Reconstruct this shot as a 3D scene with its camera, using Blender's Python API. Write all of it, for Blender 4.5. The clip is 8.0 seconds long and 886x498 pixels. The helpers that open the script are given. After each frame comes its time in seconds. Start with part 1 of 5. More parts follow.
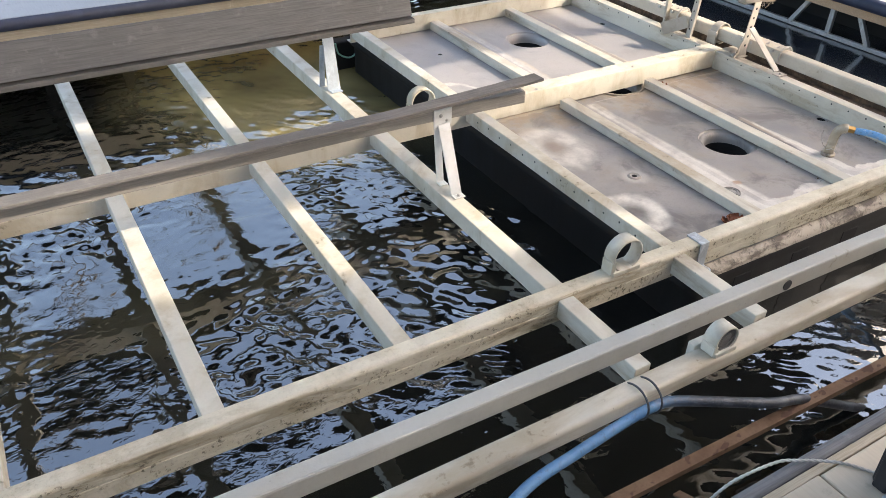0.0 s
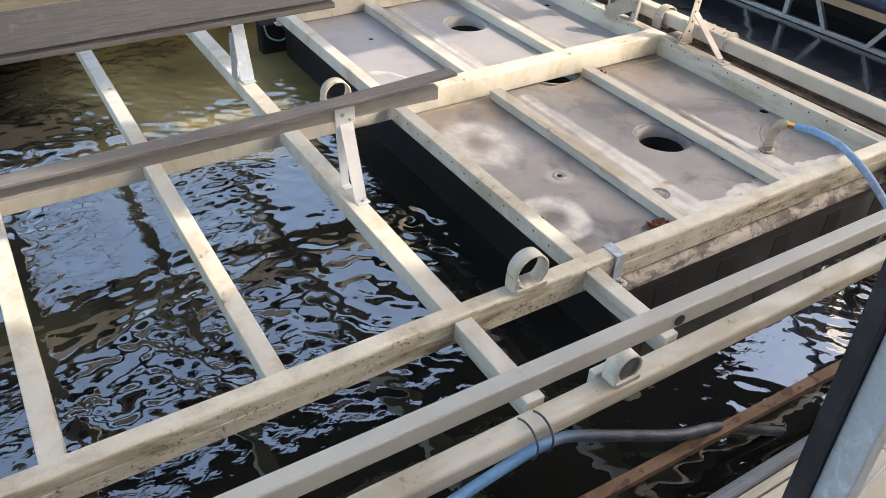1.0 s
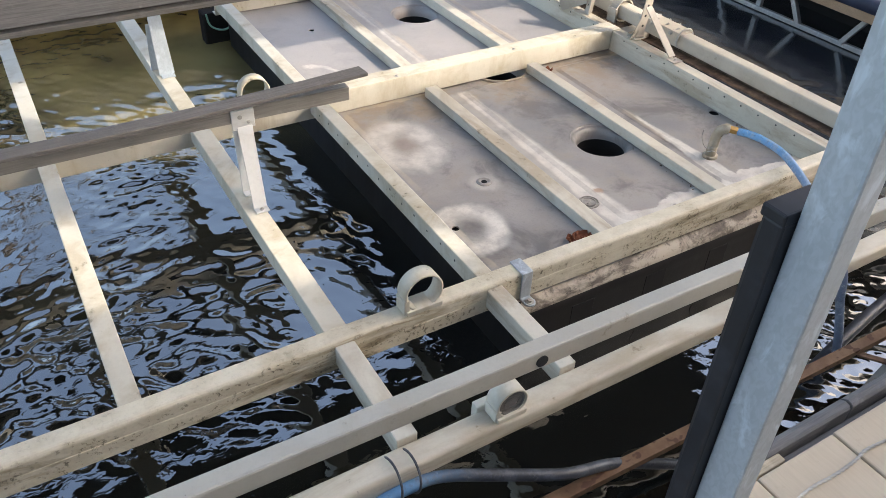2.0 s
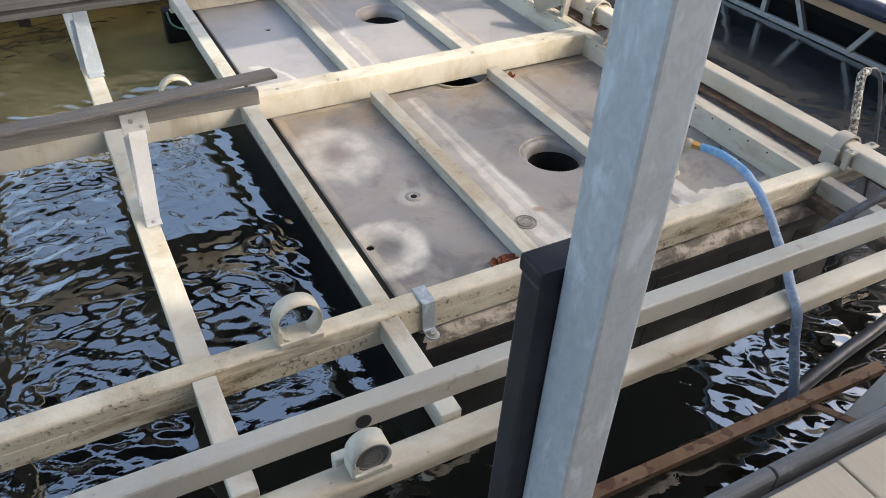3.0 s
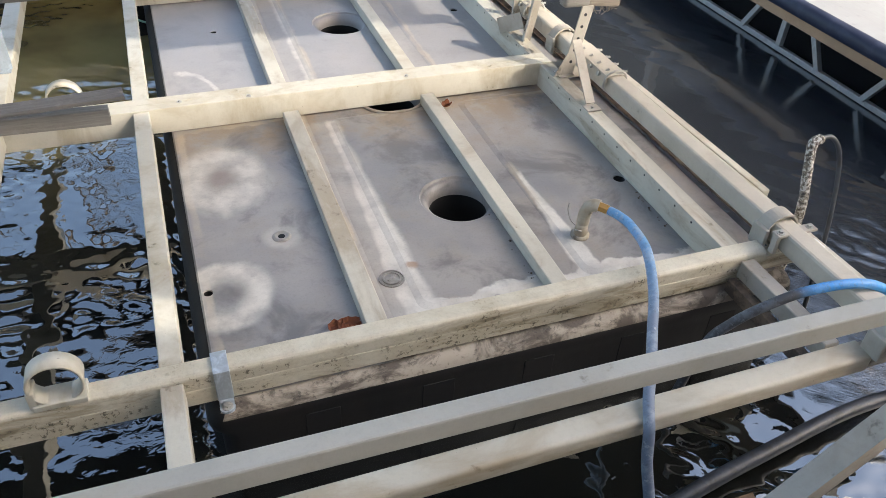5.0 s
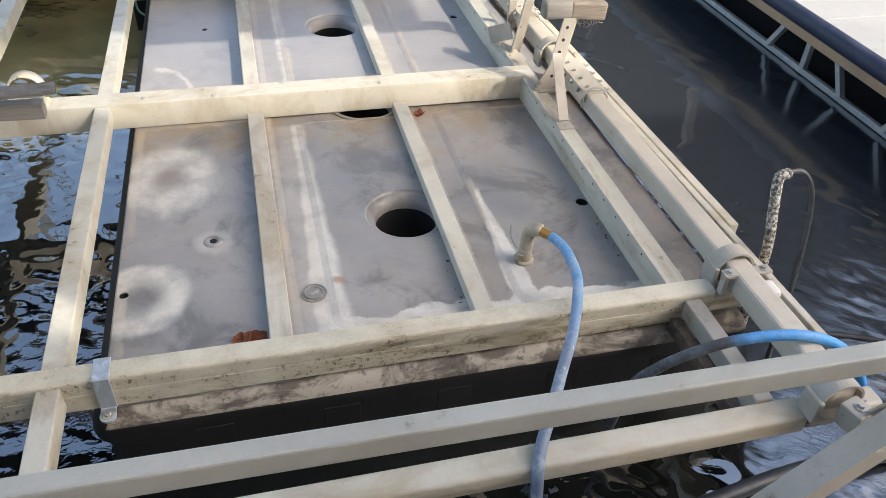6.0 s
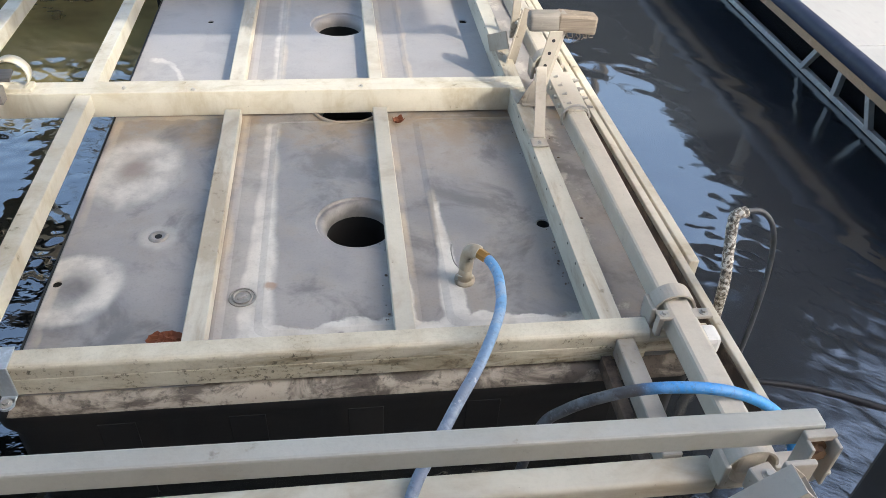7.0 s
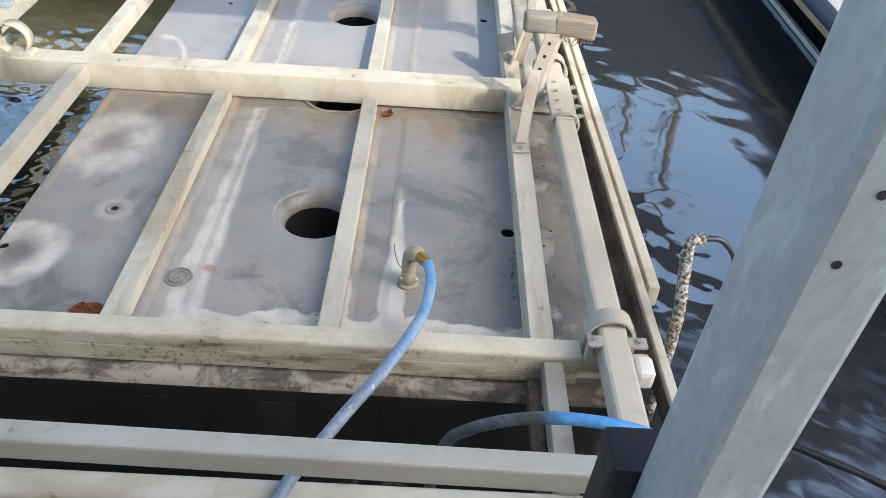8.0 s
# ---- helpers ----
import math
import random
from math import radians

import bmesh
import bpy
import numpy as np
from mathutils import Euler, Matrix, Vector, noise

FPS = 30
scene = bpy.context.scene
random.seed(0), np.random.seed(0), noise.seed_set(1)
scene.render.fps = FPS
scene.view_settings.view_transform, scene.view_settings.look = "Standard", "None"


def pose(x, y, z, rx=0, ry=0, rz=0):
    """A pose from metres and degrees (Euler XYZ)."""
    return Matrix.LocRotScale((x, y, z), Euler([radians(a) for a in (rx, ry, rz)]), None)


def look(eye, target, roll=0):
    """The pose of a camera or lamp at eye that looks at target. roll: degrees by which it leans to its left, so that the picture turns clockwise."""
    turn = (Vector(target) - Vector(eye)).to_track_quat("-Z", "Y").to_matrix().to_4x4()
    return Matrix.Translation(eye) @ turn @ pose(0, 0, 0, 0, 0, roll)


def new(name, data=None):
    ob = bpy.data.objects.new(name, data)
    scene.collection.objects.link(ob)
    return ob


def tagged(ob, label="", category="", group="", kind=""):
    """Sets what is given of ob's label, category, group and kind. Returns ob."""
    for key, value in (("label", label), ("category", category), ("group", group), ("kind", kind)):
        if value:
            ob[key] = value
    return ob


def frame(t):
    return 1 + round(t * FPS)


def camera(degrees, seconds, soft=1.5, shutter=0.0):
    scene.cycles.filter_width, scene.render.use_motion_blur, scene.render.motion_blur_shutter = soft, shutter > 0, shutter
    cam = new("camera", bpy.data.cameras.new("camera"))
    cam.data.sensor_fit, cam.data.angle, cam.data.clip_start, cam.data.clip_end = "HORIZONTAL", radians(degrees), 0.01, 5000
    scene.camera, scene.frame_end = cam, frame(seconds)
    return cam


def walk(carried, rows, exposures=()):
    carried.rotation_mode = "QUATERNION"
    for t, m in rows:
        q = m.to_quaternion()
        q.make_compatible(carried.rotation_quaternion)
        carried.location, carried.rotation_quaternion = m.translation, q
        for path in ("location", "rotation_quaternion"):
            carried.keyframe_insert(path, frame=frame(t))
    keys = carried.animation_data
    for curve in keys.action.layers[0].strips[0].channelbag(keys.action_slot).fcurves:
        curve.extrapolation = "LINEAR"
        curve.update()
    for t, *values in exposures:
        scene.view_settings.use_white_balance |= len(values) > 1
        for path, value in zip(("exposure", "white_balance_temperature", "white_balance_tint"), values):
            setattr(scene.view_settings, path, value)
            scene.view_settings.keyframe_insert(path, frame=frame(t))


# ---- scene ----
cam = camera(59.75, 8.0, 0.75)
PATH = [
    (0, (-2.62, -1.771, 1.787), (-1.766, -0.368, 0.646), 1.5),
    (0.5, (-2.404, -1.736, 1.78), (-1.547, -0.357, 0.612), 1.6),
    (1, (-2.208, -1.703, 1.794), (-1.342, -0.359, 0.592), 2.2),
    (1.5, (-2.019, -1.683, 1.789), (-1.152, -0.358, 0.566), 2.8),
    (2, (-1.772, -1.718, 1.782), (-0.934, -0.388, 0.546), 2.6),
    (2.2, (-1.664, -1.725, 1.778), (-0.848, -0.387, 0.536), 2.4),
    (3.3, (-1.123, -1.683, 1.649), (-0.383, -0.287, 0.422), 2.2),
    (3.5, (-1.047, -1.666, 1.66), (-0.319, -0.273, 0.424), 2.6),
    (4, (-0.874, -1.664, 1.703), (-0.182, -0.268, 0.449), 3.3),
    (4.5, (-0.657, -1.65, 1.716), (-0.015, -0.243, 0.448), 3.3),
    (4.7, (-0.57, -1.66, 1.698), (0.049, -0.234, 0.439), 3.3),
    (5.8, (-0.077, -1.668, 1.692), (0.384, -0.187, 0.43), 3.3),
    (6, (0.018, -1.674, 1.678), (0.445, -0.177, 0.422), 3.3),
    (6.5, (0.246, -1.662, 1.678), (0.585, -0.147, 0.417), 3.4),
    (7, (0.466, -1.657, 1.702), (0.711, -0.133, 0.431), 3.5),
    (7.5, (0.673, -1.647, 1.692), (0.826, -0.111, 0.421), 3.8),
    (8, (0.889, -1.599, 1.651), (0.939, -0.058, 0.376), 4.5),
]
EXPOSURES = [(0.0, 2.36, 6850.0, 12.0), (2.0, 2.20, 6750.0, 11.0), (4.0, 2.04, 6500.0, 9.0), (6.0, 2.02, 6450.0, 9.0), (8.0, 2.00, 6150.0, 7.0)]
walk(cam, [(t, look(eye, target, roll)) for t, eye, target, roll in PATH], EXPOSURES)

# ---------------------------------------------------------------- light
SUN_AZ, SUN_EL = radians(-41.0), radians(40.0)          # from +x towards +y, and above the horizon
SUN_DIR = Vector((math.cos(SUN_EL) * math.cos(SUN_AZ), math.cos(SUN_EL) * math.sin(SUN_AZ), math.sin(SUN_EL)))
sky_world = bpy.data.worlds.new("sky")
scene.world = sky_world
sky_world.use_nodes = True
wn = sky_world.node_tree
sky_tex = wn.nodes.new("ShaderNodeTexSky")
sky_tex.sky_type = "NISHITA"
sky_tex.sun_disc = False
sky_tex.sun_elevation = SUN_EL
sky_tex.sun_rotation = radians(90.0) - SUN_AZ
sky_tex.air_density, sky_tex.dust_density, sky_tex.ozone_density = 1.2, 3.8, 1.0
wn.links.new(sky_tex.outputs[0], wn.nodes["Background"].inputs[0])
wn.nodes["Background"].inputs[1].default_value = 0.15
sun_data = bpy.data.lights.new("sun", "SUN")
sun_data.energy, sun_data.angle, sun_data.color = 1.0, radians(0.6), (1.0, 0.93, 0.82)
sun = new("sun", sun_data)
sun.matrix_world = look(SUN_DIR * 30, (0, 0, 0))

# ---------------------------------------------------------------- materials


class Nodes:
    """Short writing of node materials."""

    def __init__(self, name):
        self.mat = bpy.data.materials.new(name)
        self.mat.use_nodes = True
        self.tree = self.mat.node_tree
        self.bsdf = self.tree.nodes["Principled BSDF"]
        self.coord = self.tree.nodes.new("ShaderNodeTexCoord").outputs["Object"]

    def put(self, socket, value):
        if isinstance(value, bpy.types.NodeSocket):
            self.tree.links.new(value, socket)
        else:
            socket.default_value = value

    def world(self):
        return self.tree.nodes.new("ShaderNodeNewGeometry").outputs["Position"]

    def random(self):
        return self.tree.nodes.new("ShaderNodeObjectInfo").outputs["Random"]

    def math(self, op, a, b=0.0, c=0.0, clamp=False):
        n = self.tree.nodes.new("ShaderNodeMath")
        n.operation, n.use_clamp = op, clamp
        for s, v in zip(n.inputs, (a, b, c)):
            self.put(s, v)
        return n.outputs[0]

    def scaled(self, co, s, offset=None):
        n = self.tree.nodes.new("ShaderNodeMapping")
        self.put(n.inputs[0], co)
        n.inputs["Scale"].default_value = s
        if offset is not None:
            self.put(n.inputs["Location"], offset)
        return n.outputs[0]

    def noise(self, scale, detail=4.0, rough=0.55, co=None, distortion=0.0):
        n = self.tree.nodes.new("ShaderNodeTexNoise")
        self.put(n.inputs["Vector"], self.world() if co is None else co)
        n.inputs["Scale"].default_value, n.inputs["Detail"].default_value = scale, detail
        n.inputs["Roughness"].default_value, n.inputs["Distortion"].default_value = rough, distortion
        return n.outputs[0]

    def ramp(self, fac, lo, hi):
        n = self.tree.nodes.new("ShaderNodeMapRange")
        n.interpolation_type = "SMOOTHSTEP"
        for s, v in zip(n.inputs, (fac, lo, hi, 0.0, 1.0)):
            self.put(s, v)
        return n.outputs[0]

    def mix(self, fac, a, b):
        n = self.tree.nodes.new("ShaderNodeMix")
        n.data_type = "RGBA"
        self.put(n.inputs[0], fac)
        for s, v in ((n.inputs[6], a), (n.inputs[7], b)):
            self.put(s, v if isinstance(v, bpy.types.NodeSocket) else (*v, 1.0))
        return n.outputs[2]

    def split(self, co):
        n = self.tree.nodes.new("ShaderNodeSeparateXYZ")
        self.put(n.inputs[0], co)
        return n.outputs

    def out(self, color, rough=0.6, metal=0.0, height=None, strength=0.3, dist=0.004, ior=None):
        self.put(self.bsdf.inputs["Base Color"], color if isinstance(color, bpy.types.NodeSocket) else (*color, 1.0))
        self.put(self.bsdf.inputs["Roughness"], rough)
        self.put(self.bsdf.inputs["Metallic"], metal)
        if ior:
            self.bsdf.inputs["IOR"].default_value = ior
        if height is not None:
            b = self.tree.nodes.new("ShaderNodeBump")
            b.inputs["Strength"].default_value, b.inputs["Distance"].default_value = strength, dist
            self.put(b.inputs["Height"], height)
            self.put(self.bsdf.inputs["Normal"], b.outputs[0])
        return self.mat


def worn_paint(name, base, stain, grime, stain_lo=0.46, stain_hi=0.68, grime_lo=0.615, metal=0.0, rough=0.55, stretch=(1.0, 1.0, 0.35)):
    """Painted or oxidised metal with water stains and dark grime."""
    m = Nodes(name)
    big = m.noise(2.6, 5.0, 0.6)
    streak = m.noise(7.0, 6.0, 0.62, m.scaled(m.world(), stretch), 0.4)
    fine = m.noise(90.0, 3.0, 0.7)
    speck = m.noise(24.0, 4.0, 0.6)
    smear = m.noise(4.2, 5.0, 0.6, m.scaled(m.world(), (1.0, 1.0, 1.6)), 0.8)
    c = m.mix(m.ramp(big, 0.35, 0.68), base, [v * 0.86 for v in base])
    c = m.mix(m.math("MULTIPLY", m.ramp(smear, 0.50, 0.70), 0.55), c, stain)
    c = m.mix(m.math("MULTIPLY", m.ramp(streak, stain_lo, stain_hi), 0.75), c, stain)
    c = m.mix(m.math("MULTIPLY", m.ramp(m.math("ADD", m.math("MULTIPLY", speck, 0.5), m.math("MULTIPLY", streak, 0.5)), grime_lo - 0.01, grime_lo + 0.07), 0.8), c, grime)
    c = m.mix(m.math("MULTIPLY", m.ramp(fine, 0.45, 0.7), 0.10), c, [v * 0.5 for v in base])
    chip = m.noise(55.0, 2.0, 0.5)
    c = m.mix(m.math("MULTIPLY", m.ramp(chip, 0.76, 0.78), 0.5), c, [v * 0.25 for v in base])
    r = m.math("ADD", rough - 0.1, m.math("MULTIPLY", speck, 0.25))
    return m.out(c, r, metal, m.math("ADD", fine, m.math("MULTIPLY", speck, 1.5)), 0.22, 0.002)


CREAM = worn_paint("cream_frame_paint", (0.62, 0.585, 0.495), (0.42, 0.36, 0.25), (0.13, 0.11, 0.075))
SILTED = worn_paint("silt_stained_tube_paint", (0.62, 0.575, 0.475), (0.40, 0.325, 0.22), (0.19, 0.145, 0.09), 0.42, 0.62, 0.585, stretch=(0.3, 1.0, 1.6))
INNER = worn_paint("silt_edged_joist_paint", (0.61, 0.575, 0.485), (0.37, 0.305, 0.215), (0.20, 0.165, 0.12), 0.46, 0.64, 0.60, stretch=(1.2, 0.3, 1.6))
GREY_RAIL = worn_paint("pale_grey_rail_paint", (0.46, 0.45, 0.405), (0.40, 0.37, 0.31), (0.20, 0.175, 0.14), 0.50, 0.74, 0.62)
TAUPE = worn_paint("taupe_steel_paint", (0.46, 0.42, 0.36), (0.31, 0.27, 0.21), (0.10, 0.085, 0.065), 0.5, 0.75, 0.6)
WHITE_STEEL = worn_paint("white_bracket_paint", (0.74, 0.74, 0.72), (0.52, 0.49, 0.42), (0.25, 0.2, 0.15), 0.58, 0.8, 0.66)
PIPE_PAINT = worn_paint("beige_pipe_paint", (0.55, 0.50, 0.42), (0.40, 0.35, 0.27), (0.15, 0.12, 0.09), 0.52, 0.78, 0.62)


def dirty_cream():
    """Cream paint with river silt dried in long level tide lines and dark mould dots."""
    m = Nodes("cream_paint_with_river_dirt")
    long_n = m.noise(2.2, 7.0, 0.66, m.scaled(m.world(), (1.0, 1.0, 5.0)), 0.9)
    blot = m.noise(5.5, 6.0, 0.62, m.scaled(m.world(), (1.0, 1.0, 2.5)))
    dots = m.noise(70.0, 4.0, 0.75)
    fine = m.noise(110.0, 3.0, 0.7)
    z = m.split(m.world())[2]
    face = m.math("SUBTRACT", 1.0, m.math("MULTIPLY", m.ramp(z, 0.1085, 0.1125), 0.72))
    c = m.mix(m.ramp(blot, 0.36, 0.64), (0.66, 0.615, 0.50), (0.53, 0.475, 0.36))
    c = m.mix(m.math("MULTIPLY", face, m.math("MULTIPLY", m.ramp(long_n, 0.49, 0.62), 0.7)), c, (0.33, 0.27, 0.17))
    c = m.mix(m.math("MULTIPLY", m.ramp(m.math("ADD", m.math("MULTIPLY", long_n, 0.6), m.math("MULTIPLY", blot, 0.4)), 0.555, 0.62), m.math("MULTIPLY", face, 0.75)), c, (0.15, 0.12, 0.075))
    mould = m.math("MULTIPLY", m.math("MULTIPLY", m.ramp(dots, 0.54, 0.62), m.ramp(blot, 0.44, 0.60)), face)
    c = m.mix(m.math("MULTIPLY", mould, 0.85), c, (0.06, 0.05, 0.033))
    c = m.mix(m.math("MULTIPLY", m.ramp(fine, 0.45, 0.75), 0.22), c, (0.30, 0.27, 0.20))
    return m.out(c, m.math("ADD", 0.5, m.math("MULTIPLY", blot, 0.3)), 0.0, m.math("ADD", dots, long_n), 0.3, 0.003)


CREAM_DIRTY = dirty_cream()


def galvanised(name, tint=(0.47, 0.52, 0.565)):
    """Zinc-coated steel: cloudy spangle, milky runs and dull scuffs."""
    m = Nodes(name)
    spangle = m.noise(75.0, 2.0, 0.5, m.scaled(m.world(), (1.0, 1.0, 0.7)), 1.2)
    cloud = m.noise(24.0, 4.0, 0.6, m.scaled(m.world(), (1.0, 1.0, 0.45)), 0.8)
    streak = m.noise(7.0, 5.0, 0.65, m.scaled(m.world(), (3.0, 3.0, 0.5)))
    c = m.mix(m.ramp(spangle, 0.38, 0.64), tint, [q * 0.90 for q in tint])
    c = m.mix(m.math("MULTIPLY", m.ramp(cloud, 0.52, 0.70), 0.7), c, [min(1.0, q * 1.42) for q in tint])
    c = m.mix(m.math("MULTIPLY", m.ramp(streak, 0.50, 0.72), 0.45), c, [q * 0.80 for q in tint])
    rough = m.math("ADD", 0.36, m.math("MULTIPLY", cloud, 0.3))
    return m.out(c, rough, 0.4, m.math("ADD", spangle, m.noise(160.0, 2.0)), 0.08, 0.001)


GALV = galvanised("galvanised_steel")
STEEL = galvanised("weathered_zinc_hardware", (0.44, 0.43, 0.40))
STEEL_GREY = galvanised("silted_grey_plug", (0.36, 0.34, 0.315))


def bunk_wood(name, base, dark):
    m = Nodes(name)
    grain = m.noise(5.0, 8.0, 0.65, m.scaled(m.world(), (1.2, 34.0, 34.0)), 0.6)
    big = m.noise(1.8, 4.0, 0.6)
    spot = m.noise(16.0, 5.0, 0.65)
    c = m.mix(m.ramp(grain, 0.3, 0.72), base, dark)
    c = m.mix(m.math("MULTIPLY", m.ramp(big, 0.42, 0.66), 0.55), c, [q * 0.62 for q in base])
    c = m.mix(m.math("MULTIPLY", m.ramp(spot, 0.56, 0.74), 0.5), c, [min(1.0, q * 1.35) for q in base])
    return m.out(c, 0.85, 0.0, m.math("ADD", grain, m.math("MULTIPLY", spot, 0.4)), 0.5, 0.004)


BUNK_DARK = bunk_wood("dark_weathered_bunk_board", (0.225, 0.212, 0.203), (0.135, 0.127, 0.121))
BUNK_TAN = bunk_wood("grey_brown_weathered_board", (0.32, 0.292, 0.262), (0.22, 0.20, 0.178))
SLAT = bunk_wood("weathered_bunk_slat", (0.195, 0.180, 0.166), (0.125, 0.115, 0.106))
FASCIA = bunk_wood("orange_brown_timber", (0.56, 0.39, 0.26), (0.42, 0.28, 0.17))
OLD_WOOD = bunk_wood("old_frayed_timber", (0.30, 0.25, 0.20), (0.17, 0.135, 0.105))
FASCIA_PALE = bunk_wood("tan_trim_timber", (0.52, 0.44, 0.33), (0.38, 0.31, 0.22))
EDGE_GREY = bunk_wood("grey_dock_edging", (0.20, 0.20, 0.205), (0.12, 0.12, 0.125))


def tank_film():
    """Black polyethylene under dried grey river silt with white lime tide marks."""
    m = Nodes("silted_float_tank_top")
    wob = m.noise(4.0, 3.0, 0.5)
    wob2 = m.noise(15.0, 4.0, 0.55)
    xyz = m.split(m.world())
    x = m.math("ADD", xyz[0], m.math("MULTIPLY", m.math("SUBTRACT", wob, 0.5), 0.05))
    x = m.math("ADD", x, m.math("MULTIPLY", m.math("SUBTRACT", wob2, 0.5), 0.02))
    y = m.math("ADD", xyz[1], m.math("MULTIPLY", m.math("SUBTRACT", wob2, 0.5), 0.06))

    def dist(cx, cy, sx, sy):
        a = m.math("DIVIDE", m.math("SUBTRACT", x, cx), sx)
        b = m.math("DIVIDE", m.math("SUBTRACT", y, cy), sy)
        return m.math("SQRT", m.math("ADD", m.math("MULTIPLY", a, a), m.math("MULTIPLY", b, b)))

    def band(d, a, b, soft):
        return m.math("MULTIPLY", m.ramp(d, a - soft, a), m.math("SUBTRACT", 1.0, m.ramp(d, b, b + soft)))

    def near_line(v, at, half, soft):
        d = m.math("ABSOLUTE", m.math("SUBTRACT", v, at))
        return m.math("SUBTRACT", 1.0, m.ramp(m.math("SUBTRACT", d, half), 0.0, soft))

    def span(v, lo, hi, soft):
        return m.math("MULTIPLY", m.ramp(v, lo - soft, lo), m.math("SUBTRACT", 1.0, m.ramp(v, hi, hi + soft)))

    big = m.noise(1.3, 5.0, 0.6)
    mid = m.noise(6.0, 6.0, 0.62)
    fine = m.noise(120.0, 3.0, 0.65)
    c = m.mix(m.ramp(big, 0.34, 0.66), (0.365, 0.340, 0.320), (0.232, 0.231, 0.242))
    c = m.mix(m.math("MULTIPLY", m.ramp(mid, 0.45, 0.72), 0.6), c, (0.32, 0.28, 0.235))
    dark = m.noise(3.4, 6.0, 0.65, None, 0.5)
    c = m.mix(m.math("MULTIPLY", m.ramp(dark, 0.48, 0.64), 0.7), c, (0.135, 0.130, 0.130))
    # Far half coloured paler, standing in for the sun beyond the middle beam.
    c = m.mix(m.math("MULTIPLY", span(xyz[1], 1.42, 3.2, 0.02), 0.6), c, (0.40, 0.375, 0.36))
    # brown rusty wash near the middle beam
    brown = m.math("MULTIPLY", m.ramp(m.math("SUBTRACT", 1.0, m.math("ABSOLUTE", m.math("SUBTRACT", y, 1.25))), 0.62, 0.98), m.ramp(mid, 0.38, 0.6))
    c = m.mix(m.math("MULTIPLY", brown, 0.55), c, (0.33, 0.24, 0.15))
    # lime marks
    d_blob = dist(-0.33, 0.93, 0.185, 0.25)
    d_ring = dist(-0.40, 0.26, 0.145, 0.165)
    c = m.mix(m.math("MULTIPLY", m.math("SUBTRACT", 1.0, m.ramp(d_blob, 0.1, 0.6)), 0.65), c, (0.33, 0.25, 0.19))
    blob = m.math("MULTIPLY", band(d_blob, 0.50, 0.70, 0.42), m.math("ADD", 0.55, m.math("MULTIPLY", m.ramp(mid, 0.34, 0.6), 0.45)))
    ring = m.math("MULTIPLY", m.math("MULTIPLY", m.ramp(d_ring, 0.15, 0.72), m.math("SUBTRACT", 1.0, m.ramp(d_ring, 0.86, 1.12))), m.math("ADD", 0.6, m.math("MULTIPLY", m.ramp(mid, 0.35, 0.55), 0.4)))
    eye = m.math("MULTIPLY", band(dist(-0.178, 0.511, 0.085, 0.085), 0.42, 0.52, 0.45), 0.38)
    near_a = m.math("ADD", 0.010, m.math("MULTIPLY", m.ramp(y, 1.15, -0.05), 0.032))
    strip_a = m.math("MULTIPLY", near_line(x, 0.172, near_a, 0.030), span(y, -0.3, 1.24, 0.05))
    haze_a = m.math("MULTIPLY", m.math("MULTIPLY", near_line(x, 0.13, 0.02, 0.07), span(y, -0.3, 1.24, 0.05)), 0.35)
    strip_c = m.math("MULTIPLY", near_line(x, 0.800, m.math("ADD", 0.004, m.math("MULTIPLY", m.ramp(y, 0.62, 0.05), 0.034)), 0.014), span(y, -0.3, 0.62, 0.06))
    front_y = m.math("ADD", y, m.math("MULTIPLY", m.math("SUBTRACT", m.noise(5.0, 1.0), 0.5), 0.16))
    front = m.math("MULTIPLY", near_line(front_y, 0.018, 0.026, 0.012), span(x, 0.15, 1.24, 0.05))
    corner = m.math("MULTIPLY", m.math("MULTIPLY", near_line(x, 0.655, 0.008, 0.012), span(y, -0.05, 0.20, 0.05)), 0.9)
    far_strip = m.math("MULTIPLY", m.math("MULTIPLY", near_line(x, 0.175, 0.008, 0.022), span(y, 1.45, 2.8, 0.05)), 0.8)
    curl = m.math("MULTIPLY", band(dist(-0.425, 1.52, 0.185, 0.36), 0.96, 1.0, 0.06), m.math("MULTIPLY", span(x, -0.40, 0.0, 0.04), span(y, 1.58, 1.95, 0.05)))

    def border(x0, x1, y0, y1, w):
        dx = m.math("SUBTRACT", m.math("ABSOLUTE", m.math("SUBTRACT", x, (x0 + x1) / 2)), (x1 - x0) / 2)
        dy = m.math("SUBTRACT", m.math("ABSOLUTE", m.math("SUBTRACT", y, (y0 + y1) / 2)), (y1 - y0) / 2)
        return m.math("SUBTRACT", 1.0, m.ramp(m.math("ABSOLUTE", m.math("MAXIMUM", dx, dy)), w * 0.35, w))

    rims = border(0.195, 0.665, 0.03, 1.262, 0.022)
    for q in ((0.79, 1.22, 0.03, 1.27, 0.020), (-0.455, 0.055, -0.145, 1.32, 0.020), (0.195, 0.665, 1.63, 2.95, 0.022), (0.79, 1.22, 1.45, 2.95, 0.020)):
        rims = m.math("MAXIMUM", rims, border(*q))
    rims = m.math("MULTIPLY", rims, m.ramp(m.noise(3.0, 3.0, 0.55), 0.40, 0.62))
    c = m.mix(m.math("MULTIPLY", rims, 0.7), c, (0.50, 0.42, 0.32))
    sill = m.math("MULTIPLY", m.math("MULTIPLY", span(x, 1.245, 1.36, 0.03), m.ramp(m.noise(5.5, 6.0, 0.7), 0.50, 0.60)), 0.7)
